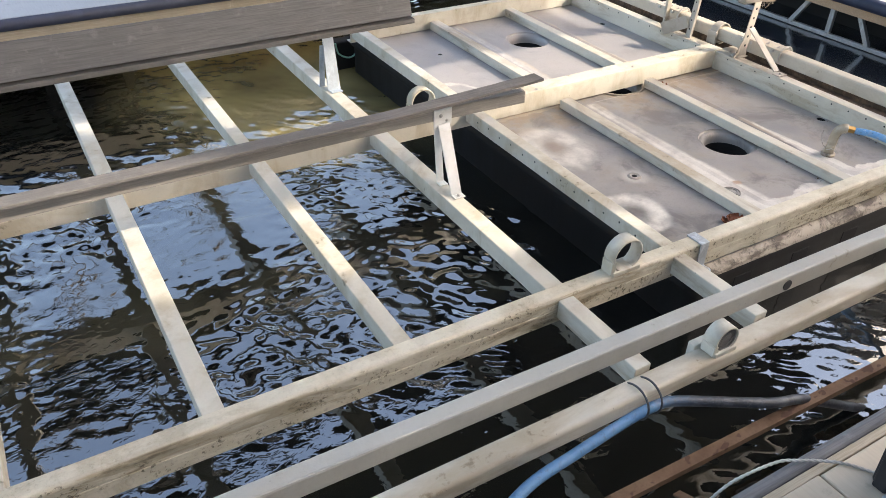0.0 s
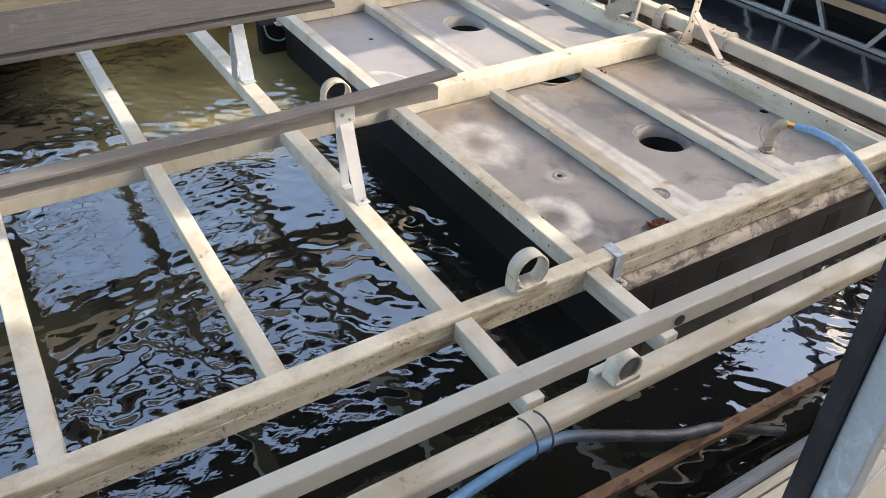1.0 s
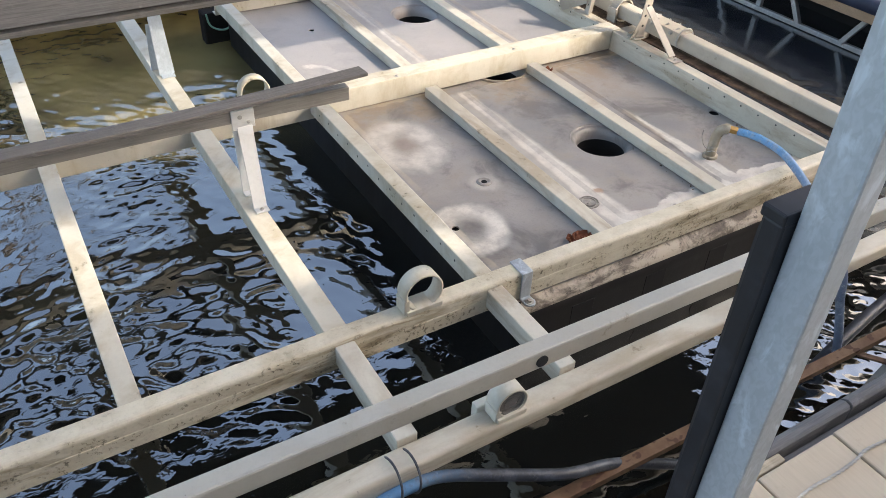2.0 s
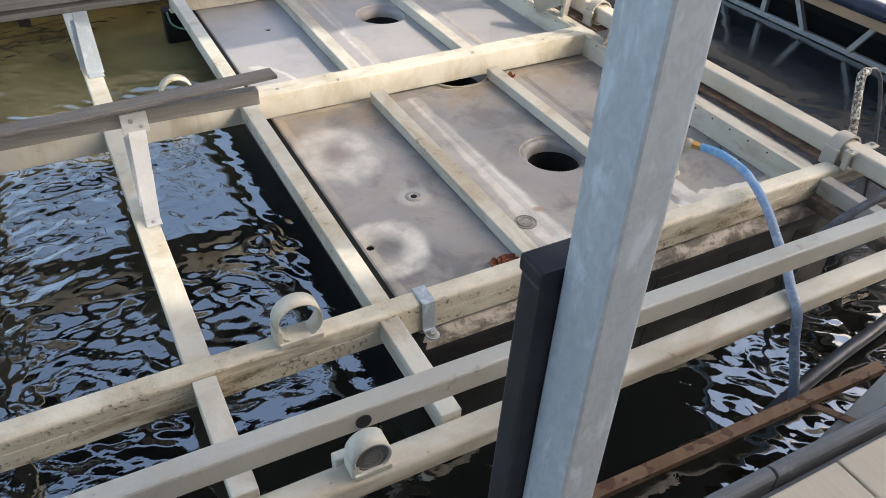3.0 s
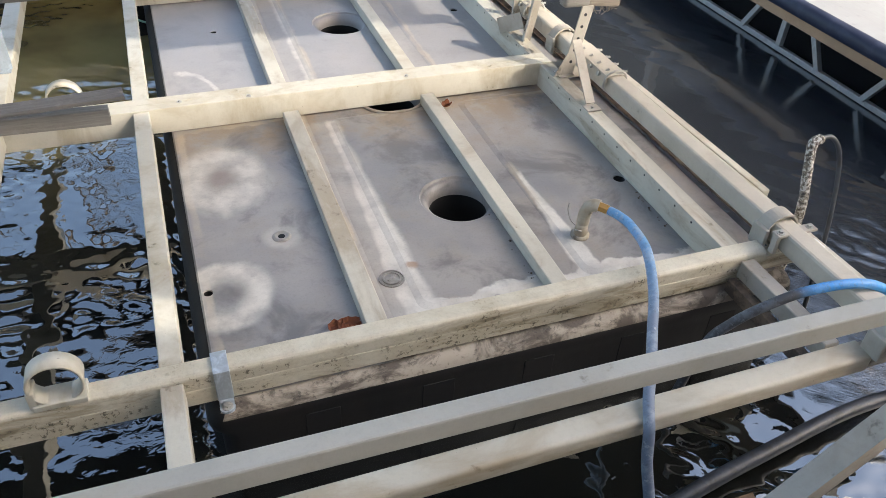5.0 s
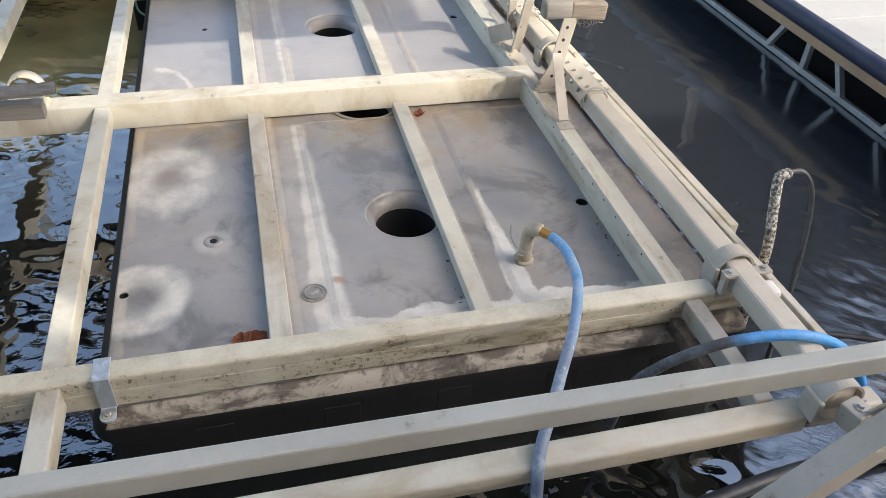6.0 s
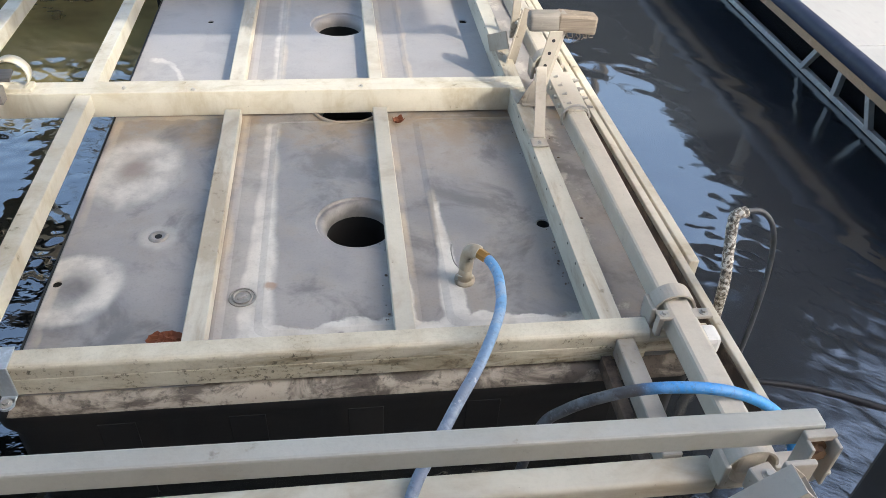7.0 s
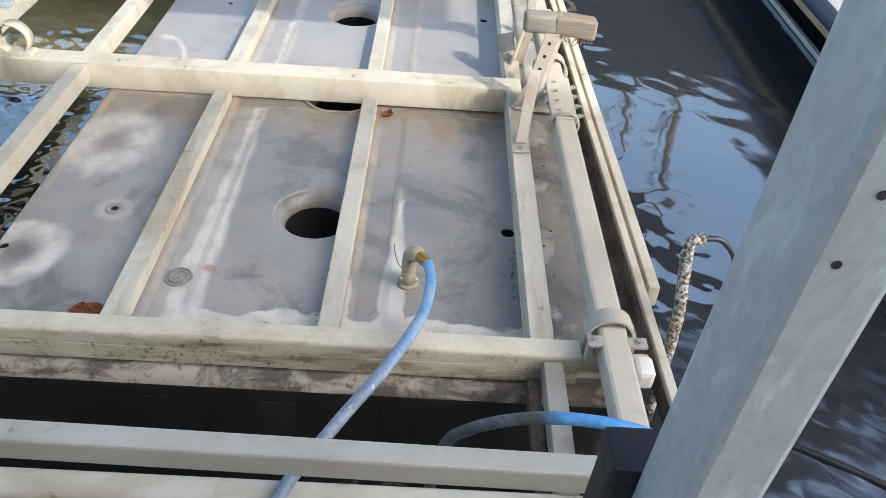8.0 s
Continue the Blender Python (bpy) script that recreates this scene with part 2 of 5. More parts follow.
    lime = m.math("MAXIMUM", blob, sill)
    for part_mask in (ring, eye, strip_a, haze_a, strip_c, front, corner, far_strip, m.math("MULTIPLY", curl, 0.8)):
        lime = m.math("MAXIMUM", lime, part_mask)
    mottle = m.math("ADD", m.math("MULTIPLY", m.ramp(m.noise(8.0, 4.0, 0.55), 0.36, 0.60), 0.42), 0.42)
    lime = m.math("MULTIPLY", lime, m.math("ADD", mottle, m.math("MULTIPLY", wob2, 0.28)), clamp=True)
    c = m.mix(m.math("MULTIPLY", lime, 0.95, clamp=True), c, (0.69, 0.66, 0.605))
    # rusty spot by the plug
    rust = m.math("SUBTRACT", 1.0, m.ramp(dist(0.215, 0.235, 0.03, 0.025), 0.4, 1.0))
    c = m.mix(m.math("MULTIPLY", rust, 0.7), c, (0.34, 0.19, 0.10))
    c = m.mix(m.math("MULTIPLY", m.ramp(fine, 0.48, 0.75), 0.14), c, (0.09, 0.085, 0.08))
    c = m.mix(m.math("MULTIPLY", m.ramp(m.noise(34.0, 5.0, 0.6), 0.56, 0.72), 0.12), c, (0.12, 0.11, 0.10))
    rough = m.math("ADD", 0.30, m.math("MULTIPLY", lime, 0.35))
    return m.out(c, m.math("ADD", rough, m.math("MULTIPLY", mid, 0.15)), 0.0, m.math("ADD", mid, m.math("MULTIPLY", fine, 0.5)), 0.18, 0.003)


TANK_TOP = tank_film()


def tank_edge():
    m = Nodes("stained_float_tank_shoulder")
    n = m.noise(5.0, 7.0, 0.66, m.scaled(m.world(), (1.0, 1.0, 2.5)), 0.8)
    f = m.noise(40.0, 5.0, 0.7)
    c = m.mix(m.ramp(n, 0.40, 0.58), (0.41, 0.36, 0.295), (0.11, 0.090, 0.072))
    c = m.mix(m.math("MULTIPLY", m.ramp(f, 0.52, 0.68), 0.7), c, (0.04, 0.035, 0.03))
    return m.out(c, 0.7, 0.0, f, 0.3, 0.003)


TANK_EDGE = tank_edge()


def black_plastic():
    m = Nodes("black_polyethylene")
    n = m.noise(4.0, 5.0, 0.6)
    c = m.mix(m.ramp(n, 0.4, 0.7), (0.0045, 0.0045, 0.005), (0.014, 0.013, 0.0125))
    return m.out(c, m.math("ADD", 0.6, m.math("MULTIPLY", n, 0.3)), 0.0, m.noise(60.0), 0.1, 0.002)


BLACK = black_plastic()


def tank_side():
    """Black plastic under a thin brown film of dried river mud, run down in streaks."""
    m = Nodes("mud_filmed_tank_side")
    run = m.noise(5.0, 6.0, 0.65, m.scaled(m.world(), (2.2, 2.2, 0.35)))
    f = m.noise(45.0, 4.0, 0.7)
    c = m.mix(m.ramp(run, 0.40, 0.66), (0.004, 0.004, 0.0042), (0.011, 0.0095, 0.0085))
    c = m.mix(m.math("MULTIPLY", m.ramp(f, 0.5, 0.7), 0.5), c, (0.008, 0.008, 0.008))
    return m.out(c, m.math("ADD", 0.5, m.math("MULTIPLY", run, 0.3)), 0.0, f, 0.2, 0.003)


TANK_SIDE = tank_side()


def rubber(name, base, alt):
    m = Nodes(name)
    n = m.noise(12.0, 5.0, 0.6)
    c = m.mix(m.ramp(n, 0.45, 0.7), base, alt)
    return m.out(c, m.math("ADD", 0.42, m.math("MULTIPLY", n, 0.3)), 0.0, m.noise(140.0), 0.08, 0.001)


RUBBER = rubber("black_rubber", (0.009, 0.010, 0.014), (0.022, 0.023, 0.030))
NAVY = rubber("navy_dock_bumper_vinyl", (0.020, 0.028, 0.060), (0.035, 0.045, 0.085))


def hose_skin(name, clean, worn, lo, hi):
    m = Nodes(name)
    n = m.noise(17.0, 6.0, 0.7)
    f = m.noise(80.0, 4.0, 0.7)
    c = m.mix(m.ramp(n, lo, hi), clean, worn)
    c = m.mix(m.math("MULTIPLY", m.ramp(f, 0.5, 0.7), 0.5), c, [q * 0.55 for q in worn])
    return m.out(c, 0.45, 0.0, f, 0.25, 0.002)


def hose_fade(name, axis, at, width, low, high, wear=1.0):
    """Hose skin that fades from one worn colour to another along its length."""
    m = Nodes(name)
    n = m.noise(15.0, 6.0, 0.7)
    f = m.noise(80.0, 4.0, 0.7)
    along = m.math("ADD", m.split(m.world())[axis], m.math("MULTIPLY", m.math("SUBTRACT", n, 0.5), width * 2.2))
    c = m.mix(m.ramp(along, at - width, at + width), low, high)
    c = m.mix(m.math("MULTIPLY", m.ramp(n, 0.48, 0.60), 0.55 * wear), c, (0.36, 0.41, 0.48))
    c = m.mix(m.math("MULTIPLY", m.ramp(m.noise(42.0, 4.0, 0.7), 0.60, 0.68), 0.6 * wear), c, (0.55, 0.58, 0.62))
    c = m.mix(m.math("MULTIPLY", m.ramp(f, 0.5, 0.7), 0.45), c, (0.10, 0.115, 0.14))
    return m.out(c, 0.5, 0.0, f, 0.25, 0.002)


HOSE_ARCH = hose_fade("arching_hose_skin", 1, -0.22, 0.26, (0.19, 0.23, 0.31), (0.15, 0.35, 0.62))
HOSE_LOOP = hose_fade("looped_hose_skin", 0, 1.22, 0.05, (0.070, 0.070, 0.075), (0.06, 0.32, 0.74), 0.35)
HOSE_TIED = hose_fade("tied_hose_skin", 0, -1.12, 0.16, (0.12, 0.28, 0.50), (0.040, 0.044, 0.054), 0.22)
HOSE_BLUE = hose_skin("worn_blue_hose", (0.15, 0.36, 0.66), (0.36, 0.41, 0.46), 0.46, 0.58)
HOSE_GREY = hose_skin("silted_grey_hose", (0.055, 0.060, 0.072), (0.035, 0.036, 0.038), 0.45, 0.65)


def rust_steel():
    m = Nodes("rusted_steel")
    n = m.noise(9.0, 7.0, 0.65)
    s = m.noise(24.0, 2.0, 0.5, m.scaled(m.world(), (0.7, 1.0, 1.0)))
    f = m.noise(75.0, 4.0, 0.7)
    c = m.mix(m.ramp(n, 0.35, 0.68), (0.21, 0.128, 0.075), (0.145, 0.078, 0.042))
    c = m.mix(m.math("MULTIPLY", m.ramp(f, 0.45, 0.7), 0.5), c, (0.13, 0.065, 0.036))
    c = m.mix(m.math("MULTIPLY", m.ramp(s, 0.575, 0.63), 0.85), c, (0.075, 0.032, 0.020))
    return m.out(c, 0.85, 0.0, m.math("ADD", n, s), 0.6, 0.004)


RUST = rust_steel()


def deck_board(name, base):
    m = Nodes(name)
    grain = m.noise(4.0, 6.0, 0.6, m.scaled(m.world(), (26.0, 2.0, 2.0)))
    big = m.noise(2.0, 5.0, 0.6)
    dirt = m.noise(14.0, 5.0, 0.7)
    c = m.mix(m.ramp(grain, 0.35, 0.7), base, [q * 0.93 for q in base])
    c = m.mix(m.math("MULTIPLY", m.ramp(big, 0.4, 0.7), 0.4), c, [q * 0.72 for q in base])
    c = m.mix(m.math("MULTIPLY", m.ramp(dirt, 0.58, 0.75), 0.4), c, [q * 0.5 for q in base])
    c = m.mix(m.math("MULTIPLY", m.random(), 0.15), c, [q * 0.7 for q in base])
    return m.out(c, 0.75, 0.0, m.math("ADD", grain, dirt), 0.2, 0.003)


DECK_BEIGE = deck_board("beige_composite_deck", (0.56, 0.475, 0.36))
DECK_WHITE = deck_board("pale_dock_surface", (0.36, 0.365, 0.37))


def leaf_mat(name, base):
    m = Nodes(name)
    n = m.noise(3.0, 4.0, 0.6)
    return m.out(m.mix(m.ramp(n, 0.35, 0.7), base, [q * 0.5 for q in base]), 0.7)


LEAF = leaf_mat("tree_foliage", (0.05, 0.075, 0.025))
BARK = leaf_mat("tree_bark", (0.09, 0.07, 0.05))
DEAD_LEAF = leaf_mat("rust_brown_dead_leaf", (0.20, 0.060, 0.022))
CORD_GREEN = leaf_mat("pale_green_cord", (0.30, 0.55, 0.45))
ROPE = leaf_mat("white_rope_fibre", (0.62, 0.60, 0.55))
BRASS = worn_paint("tarnished_brass", (0.50, 0.30, 0.10), (0.36, 0.2, 0.07), (0.12, 0.08, 0.04), 0.5, 0.7, 0.62, 0.6, 0.4)
PVC = worn_paint("limed_pvc_fitting", (0.50, 0.45, 0.36), (0.30, 0.24, 0.16), (0.11, 0.09, 0.06), 0.42, 0.62, 0.55)


def lime_crust():
    m = Nodes("barnacled_standpipe")
    spot = m.noise(95.0, 3.0, 0.6)
    big = m.noise(14.0, 4.0, 0.6)
    c = m.mix(m.ramp(big, 0.4, 0.65), (0.34, 0.30, 0.25), (0.17, 0.14, 0.11))
    c = m.mix(m.ramp(spot, 0.50, 0.56), c, (0.66, 0.64, 0.60))
    c = m.mix(m.math("SUBTRACT", 1.0, m.ramp(spot, 0.38, 0.44)), c, (0.05, 0.045, 0.04))
    return m.out(c, 0.8, 0.0, spot, 0.8, 0.006)


def rust_film():
    m = Nodes("rust_stained_dark_steel")
    n = m.noise(12.0, 7.0, 0.7)
    c = m.mix(m.ramp(n, 0.4, 0.62), (0.075, 0.055, 0.042), (0.19, 0.135, 0.095))
    return m.out(c, 0.8, 0.0, n, 0.3, 0.003)


LIMED, RUST_FILM = lime_crust(), rust_film()
TRUSS_ALU = galvanised("dull_aluminium_truss", (0.55, 0.55, 0.53))
# Near-black, for the unseen slabs that darken the water's reflection.
BLOCKER_DARK = bunk_wood("dark_blocker_boards", (0.020, 0.021, 0.024), (0.012, 0.0125, 0.015))
HOUSE_BOARD = bunk_wood("blue_grey_boathouse_boards", (0.13, 0.142, 0.155), (0.095, 0.104, 0.115))
CAP_GREY = bunk_wood("brushed_grey_plastic", (0.20, 0.195, 0.19), (0.11, 0.107, 0.104))
SHORE_BOARD = bunk_wood("brown_shore_boards", (0.30, 0.24, 0.18), (0.21, 0.165, 0.12))
ROOF_SHEET = galvanised("corrugated_roof_sheet", (0.30, 0.30, 0.30))


def water_mat():
    """Dark murky water, bluer rightwards, with sunlit yellow-green murk painted in beyond the middle beam."""
    m = Nodes("murky_green_brown_water")
    xyz = m.split(m.world())
    big = m.noise(0.9, 4.0, 0.55)
    drift = m.noise(2.2, 5.0, 0.6)
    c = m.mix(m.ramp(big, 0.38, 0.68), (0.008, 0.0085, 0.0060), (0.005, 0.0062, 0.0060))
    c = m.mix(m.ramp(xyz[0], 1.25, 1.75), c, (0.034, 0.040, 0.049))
    # Colour brightened here to stand in for sun reaching the murky water.
    sunlit_tint = m.math("MULTIPLY", m.ramp(m.math("ADD", xyz[1], m.math("MULTIPLY", drift, 0.8)), 1.7, 2.9), m.ramp(m.math("ADD", xyz[0], m.math("MULTIPLY", big, 0.8)), 0.3, -0.3))
    sunlit_tint = m.math("MULTIPLY", sunlit_tint, m.ramp(m.math("ADD", xyz[0], m.math("MULTIPLY", drift, 1.1)), -1.75, -0.75))
    c = m.mix(m.math("MULTIPLY", sunlit_tint, m.ramp(big, 0.15, 0.6)), c, (0.31, 0.255, 0.108))
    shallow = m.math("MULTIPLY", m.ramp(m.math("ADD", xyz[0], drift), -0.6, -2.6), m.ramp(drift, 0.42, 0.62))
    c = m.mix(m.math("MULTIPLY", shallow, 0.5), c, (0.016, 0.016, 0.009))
    patch = m.math("MULTIPLY", m.math("MULTIPLY", m.ramp(m.noise(1.7, 2.0, 0.5), 0.42, 0.62), m.ramp(m.math("SUBTRACT", xyz[0], xyz[1]), 1.9, 1.0)), m.ramp(xyz[0], 1.7, 1.4))
    wave = m.math("MULTIPLY", m.noise(22.0, 2.0, 0.45, m.scaled(m.world(), (1.0, 1.4, 1.0)), 1.0), m.math("ADD", m.math("ADD", 0.02, m.math("MULTIPLY", m.ramp(xyz[0], 1.5, 1.1), 0.1)), m.math("MULTIPLY", patch, 0.55)))
    chop = m.math("MULTIPLY", m.ramp(xyz[0], 1.3, 1.8), m.ramp(xyz[1], 0.55, 0.15))
    spin = m.tree.nodes.new("ShaderNodeMapping")
    m.put(spin.inputs[0], m.world())
    spin.inputs["Rotation"].default_value = (0.0, 0.0, radians(38))
    turned = spin.outputs[0]
    wave = m.math("ADD", wave, m.math("MULTIPLY", m.math("MULTIPLY", chop, 1.2), m.noise(36.0, 5.0, 0.62, m.scaled(turned, (0.40, 2.2, 1.0)), 0.8)))
    cats_paw = m.math("MULTIPLY", m.math("MULTIPLY", m.ramp(xyz[0], 1.6, 2.0), m.ramp(xyz[1], 0.2, 0.7)), 0.05)
    wave = m.math("ADD", wave, m.math("MULTIPLY", cats_paw, m.noise(15.0, 4.0, 0.55, m.scaled(turned, (0.7, 1.8, 1.0)), 1.2)))
    ruffle = m.math("MULTIPLY", m.math("MULTIPLY", m.ramp(xyz[0], 2.2, 2.8), m.ramp(xyz[1], 0.3, 0.9)), 0.12)
    return m.out(c, m.math("ADD", 0.006, ruffle), 0.0, wave, 0.10, 0.02, ior=2.4)


WATER = water_mat()

# ---------------------------------------------------------------- building tools


def part(name, bm, material, parent=None, label="", smooth=False):
    """Links a bmesh as one mesh object under a thing or a part."""
    me = bpy.data.meshes.new(name)
    bm.to_mesh(me)
    bm.free()
    for mt in material if isinstance(material, (list, tuple)) else [material]:
        me.materials.append(mt)
    if smooth:
        for p in me.polygons:
            p.use_smooth = True
    ob = new(name, me)
    if parent is not None:
        ob.parent = parent
        ob.matrix_parent_inverse = parent.matrix_basis.inverted() if parent.parent is None else Matrix()
    if label:
        ob["label"] = label
    return ob


def thing(name, at, label, category, group="", kind=""):
    """An Empty at the base of a thing, for its parts to hang from."""
    ob = new(name)
    ob.empty_display_size = 0.1
    ob.matrix_basis = Matrix.Translation(at)
    return tagged(ob, label, category, group, kind)


def add_box(bm, lo, hi, bevel=0.0, turn=None, segments=2):
    """A box between two corners, with rounded edges; turn is applied about the world's origin."""
    lo, hi = Vector(lo), Vector(hi)
    r = bmesh.ops.create_cube(bm, size=1.0)
    vs = r["verts"]
    m = Matrix.Translation((lo + hi) / 2) @ Matrix.Diagonal((*(hi - lo), 1))
    bmesh.ops.transform(bm, matrix=m, verts=vs)
    if bevel:
        es = list({e for v in vs for e in v.link_edges})
        r = bmesh.ops.bevel(bm, geom=es, offset=bevel, segments=segments, profile=0.5, affect="EDGES")
        vs = list({v for f in r["faces"] for v in f.verts} | {v for v in vs if v.is_valid})
    if turn is not None:
        bmesh.ops.transform(bm, matrix=turn, verts=vs)
    return vs


def box(lo, hi, bevel=0.004, turn=None):
    bm = bmesh.new()
    add_box(bm, lo, hi, bevel, turn)
    return bm


def add_cyl(bm, a, b, r, r2=None, segs=20, caps=True):
    a, b = Vector(a), Vector(b)
    d = b - a
    m = Matrix.Translation((a + b) / 2) @ d.to_track_quat("Z", "Y").to_matrix().to_4x4()
    return bmesh.ops.create_cone(bm, cap_ends=caps, segments=segs, radius1=r, radius2=r if r2 is None else r2, depth=d.length, matrix=m)["verts"]


def cyl(a, b, r, r2=None, segs=24):
    bm = bmesh.new()
    add_cyl(bm, a, b, r, r2, segs)
    return bm


def add_ring(bm, centre, axis, r_out, r_in, length, segs=32):
    """A short open pipe with wall thickness."""
    q = Vector(axis).to_track_quat("Z", "Y")
    c = Vector(centre)
    rows = []
    for r, h in ((r_out, -length / 2), (r_out, length / 2), (r_in, length / 2), (r_in, -length / 2)):
        rows.append([bm.verts.new(c + q @ Vector((r * math.cos(k * math.tau / segs), r * math.sin(k * math.tau / segs), h))) for k in range(segs)])
    for i in range(4):
        p, n = rows[i], rows[(i + 1) % 4]
        for k in range(segs):
            bm.faces.new((p[k], p[(k + 1) % segs], n[(k + 1) % segs], n[k]))


def ring(centre, axis, r_out, r_in, length):
    bm = bmesh.new()
    add_ring(bm, centre, axis, r_out, r_in, length)
    return bm


def smooth_path(points, steps=10):
    """Catmull-Rom through the points."""
    p = [Vector(q) for q in points]
    p = [p[0] * 2 - p[1]] + p + [p[-1] * 2 - p[-2]]
    res = []
    for i in range(1, len(p) - 2):
        for k in range(steps):
            t = k / steps
            res.append(0.5 * (2 * p[i] + (p[i + 1] - p[i - 1]) * t + (2 * p[i - 1] - 5 * p[i] + 4 * p[i + 1] - p[i + 2]) * t * t
                              + (3 * p[i] - p[i - 1] - 3 * p[i + 1] + p[i + 2]) * t ** 3))
    return res + [p[-2]]


def add_tube(bm, path, radius, segs=14, caps=True):
    """A round tube along a list of points; radius is a number or a function of 0..1."""
    n = len(path)
    normal, prev, rows = None, None, []
    for i, q in enumerate(path):
        d = (path[min(i + 1, n - 1)] - path[max(i - 1, 0)]).normalized()
        normal = d.orthogonal().normalized() if normal is None else (prev.rotation_difference(d) @ normal)
        prev = d
        side = d.cross(normal).normalized()
        r = radius(i / (n - 1)) if callable(radius) else radius
        rows.append([bm.verts.new(q + (normal * math.cos(k * math.tau / segs) + side * math.sin(k * math.tau / segs)) * r) for k in range(segs)])
    for a, b in zip(rows, rows[1:]):
        for k in range(segs):
            bm.faces.new((a[k], a[(k + 1) % segs], b[(k + 1) % segs], b[k]))
    if caps:
        bm.faces.new(rows[0][::-1])
        bm.faces.new(rows[-1])


def tube(points, radius, steps=10, segs=14):
    bm = bmesh.new()
    add_tube(bm, smooth_path(points, steps), radius, segs)
    return bm


def add_profile(bm, profile, along0, along1, axis="x"):
    """A closed outline, given as (across, z), pushed along an axis."""
    ends = []
    for s in (along0, along1):
        ends.append([bm.verts.new((s, a, z) if axis == "x" else (a, s, z)) for a, z in profile])
    n = len(profile)
    for k in range(n):
        bm.faces.new((ends[0][k], ends[0][(k + 1) % n], ends[1][(k + 1) % n], ends[1][k]))
    bm.faces.new(ends[0][::-1])
    bm.faces.new(ends[1])
    bmesh.ops.recalc_face_normals(bm, faces=bm.faces)


def profile_bar(profile, a, b, axis="x", bevel=0.0015):
    bm = bmesh.new()
    add_profile(bm, profile, a, b, axis)
    if bevel:
        bmesh.ops.bevel(bm, geom=list(bm.edges), offset=bevel, segments=1, profile=0.5, affect="EDGES")
    return bm


def bar_between(a, b, w, h, bevel=0.004, roll=0.0):
    """A rectangular bar from a to b; w across, h upright."""
    a, b = Vector(a), Vector(b)
    d = b - a
    x = d.normalized()
    y = Vector((0, 0, 1)).cross(x)
    y = y.normalized() if y.length > 1e-4 else Vector((0, 1, 0))
    z = x.cross(y)
    m = Matrix(((x.x, y.x, z.x, a.x), (x.y, y.y, z.y, a.y), (x.z, y.z, z.z, a.z), (0, 0, 0, 1))) @ Matrix.Rotation(roll, 4, "X")
    bm = bmesh.new()
    add_box(bm, (0, -w / 2, -h / 2), (d.length, w / 2, h / 2), bevel)
    bmesh.ops.transform(bm, matrix=m, verts=bm.verts)
    return bm


def bolt(parent, at, axis=(0, 0, 1), r=0.008, name="bolt"):
    """A hexagon head on a washer."""
    a, d = Vector(at), Vector(axis).normalized()
    bm = bmesh.new()
    add_cyl(bm, a - d * 0.001, a + d * 0.002, r * 1.7, segs=16)
    add_cyl(bm, a + d * 0.002, a + d * (0.002 + r * 0.9), r, segs=6)
    return part(name, bm, STEEL, parent)


# ---------------------------------------------------------------- water, one sheet to the horizon
WATER_Z = -0.30


def axis_steps(lo, hi, step, far):
    inner = list(np.arange(lo, hi + step / 2, step))
    s, left, right = step, [], []
    v = lo
    while v > -far:
        s *= 1.35
        v -= s
        left.append(v)
    s, v = step, hi
    while v < far:
        s *= 1.35
        v += s
        right.append(v)
    return np.array(left[::-1] + inner + right)


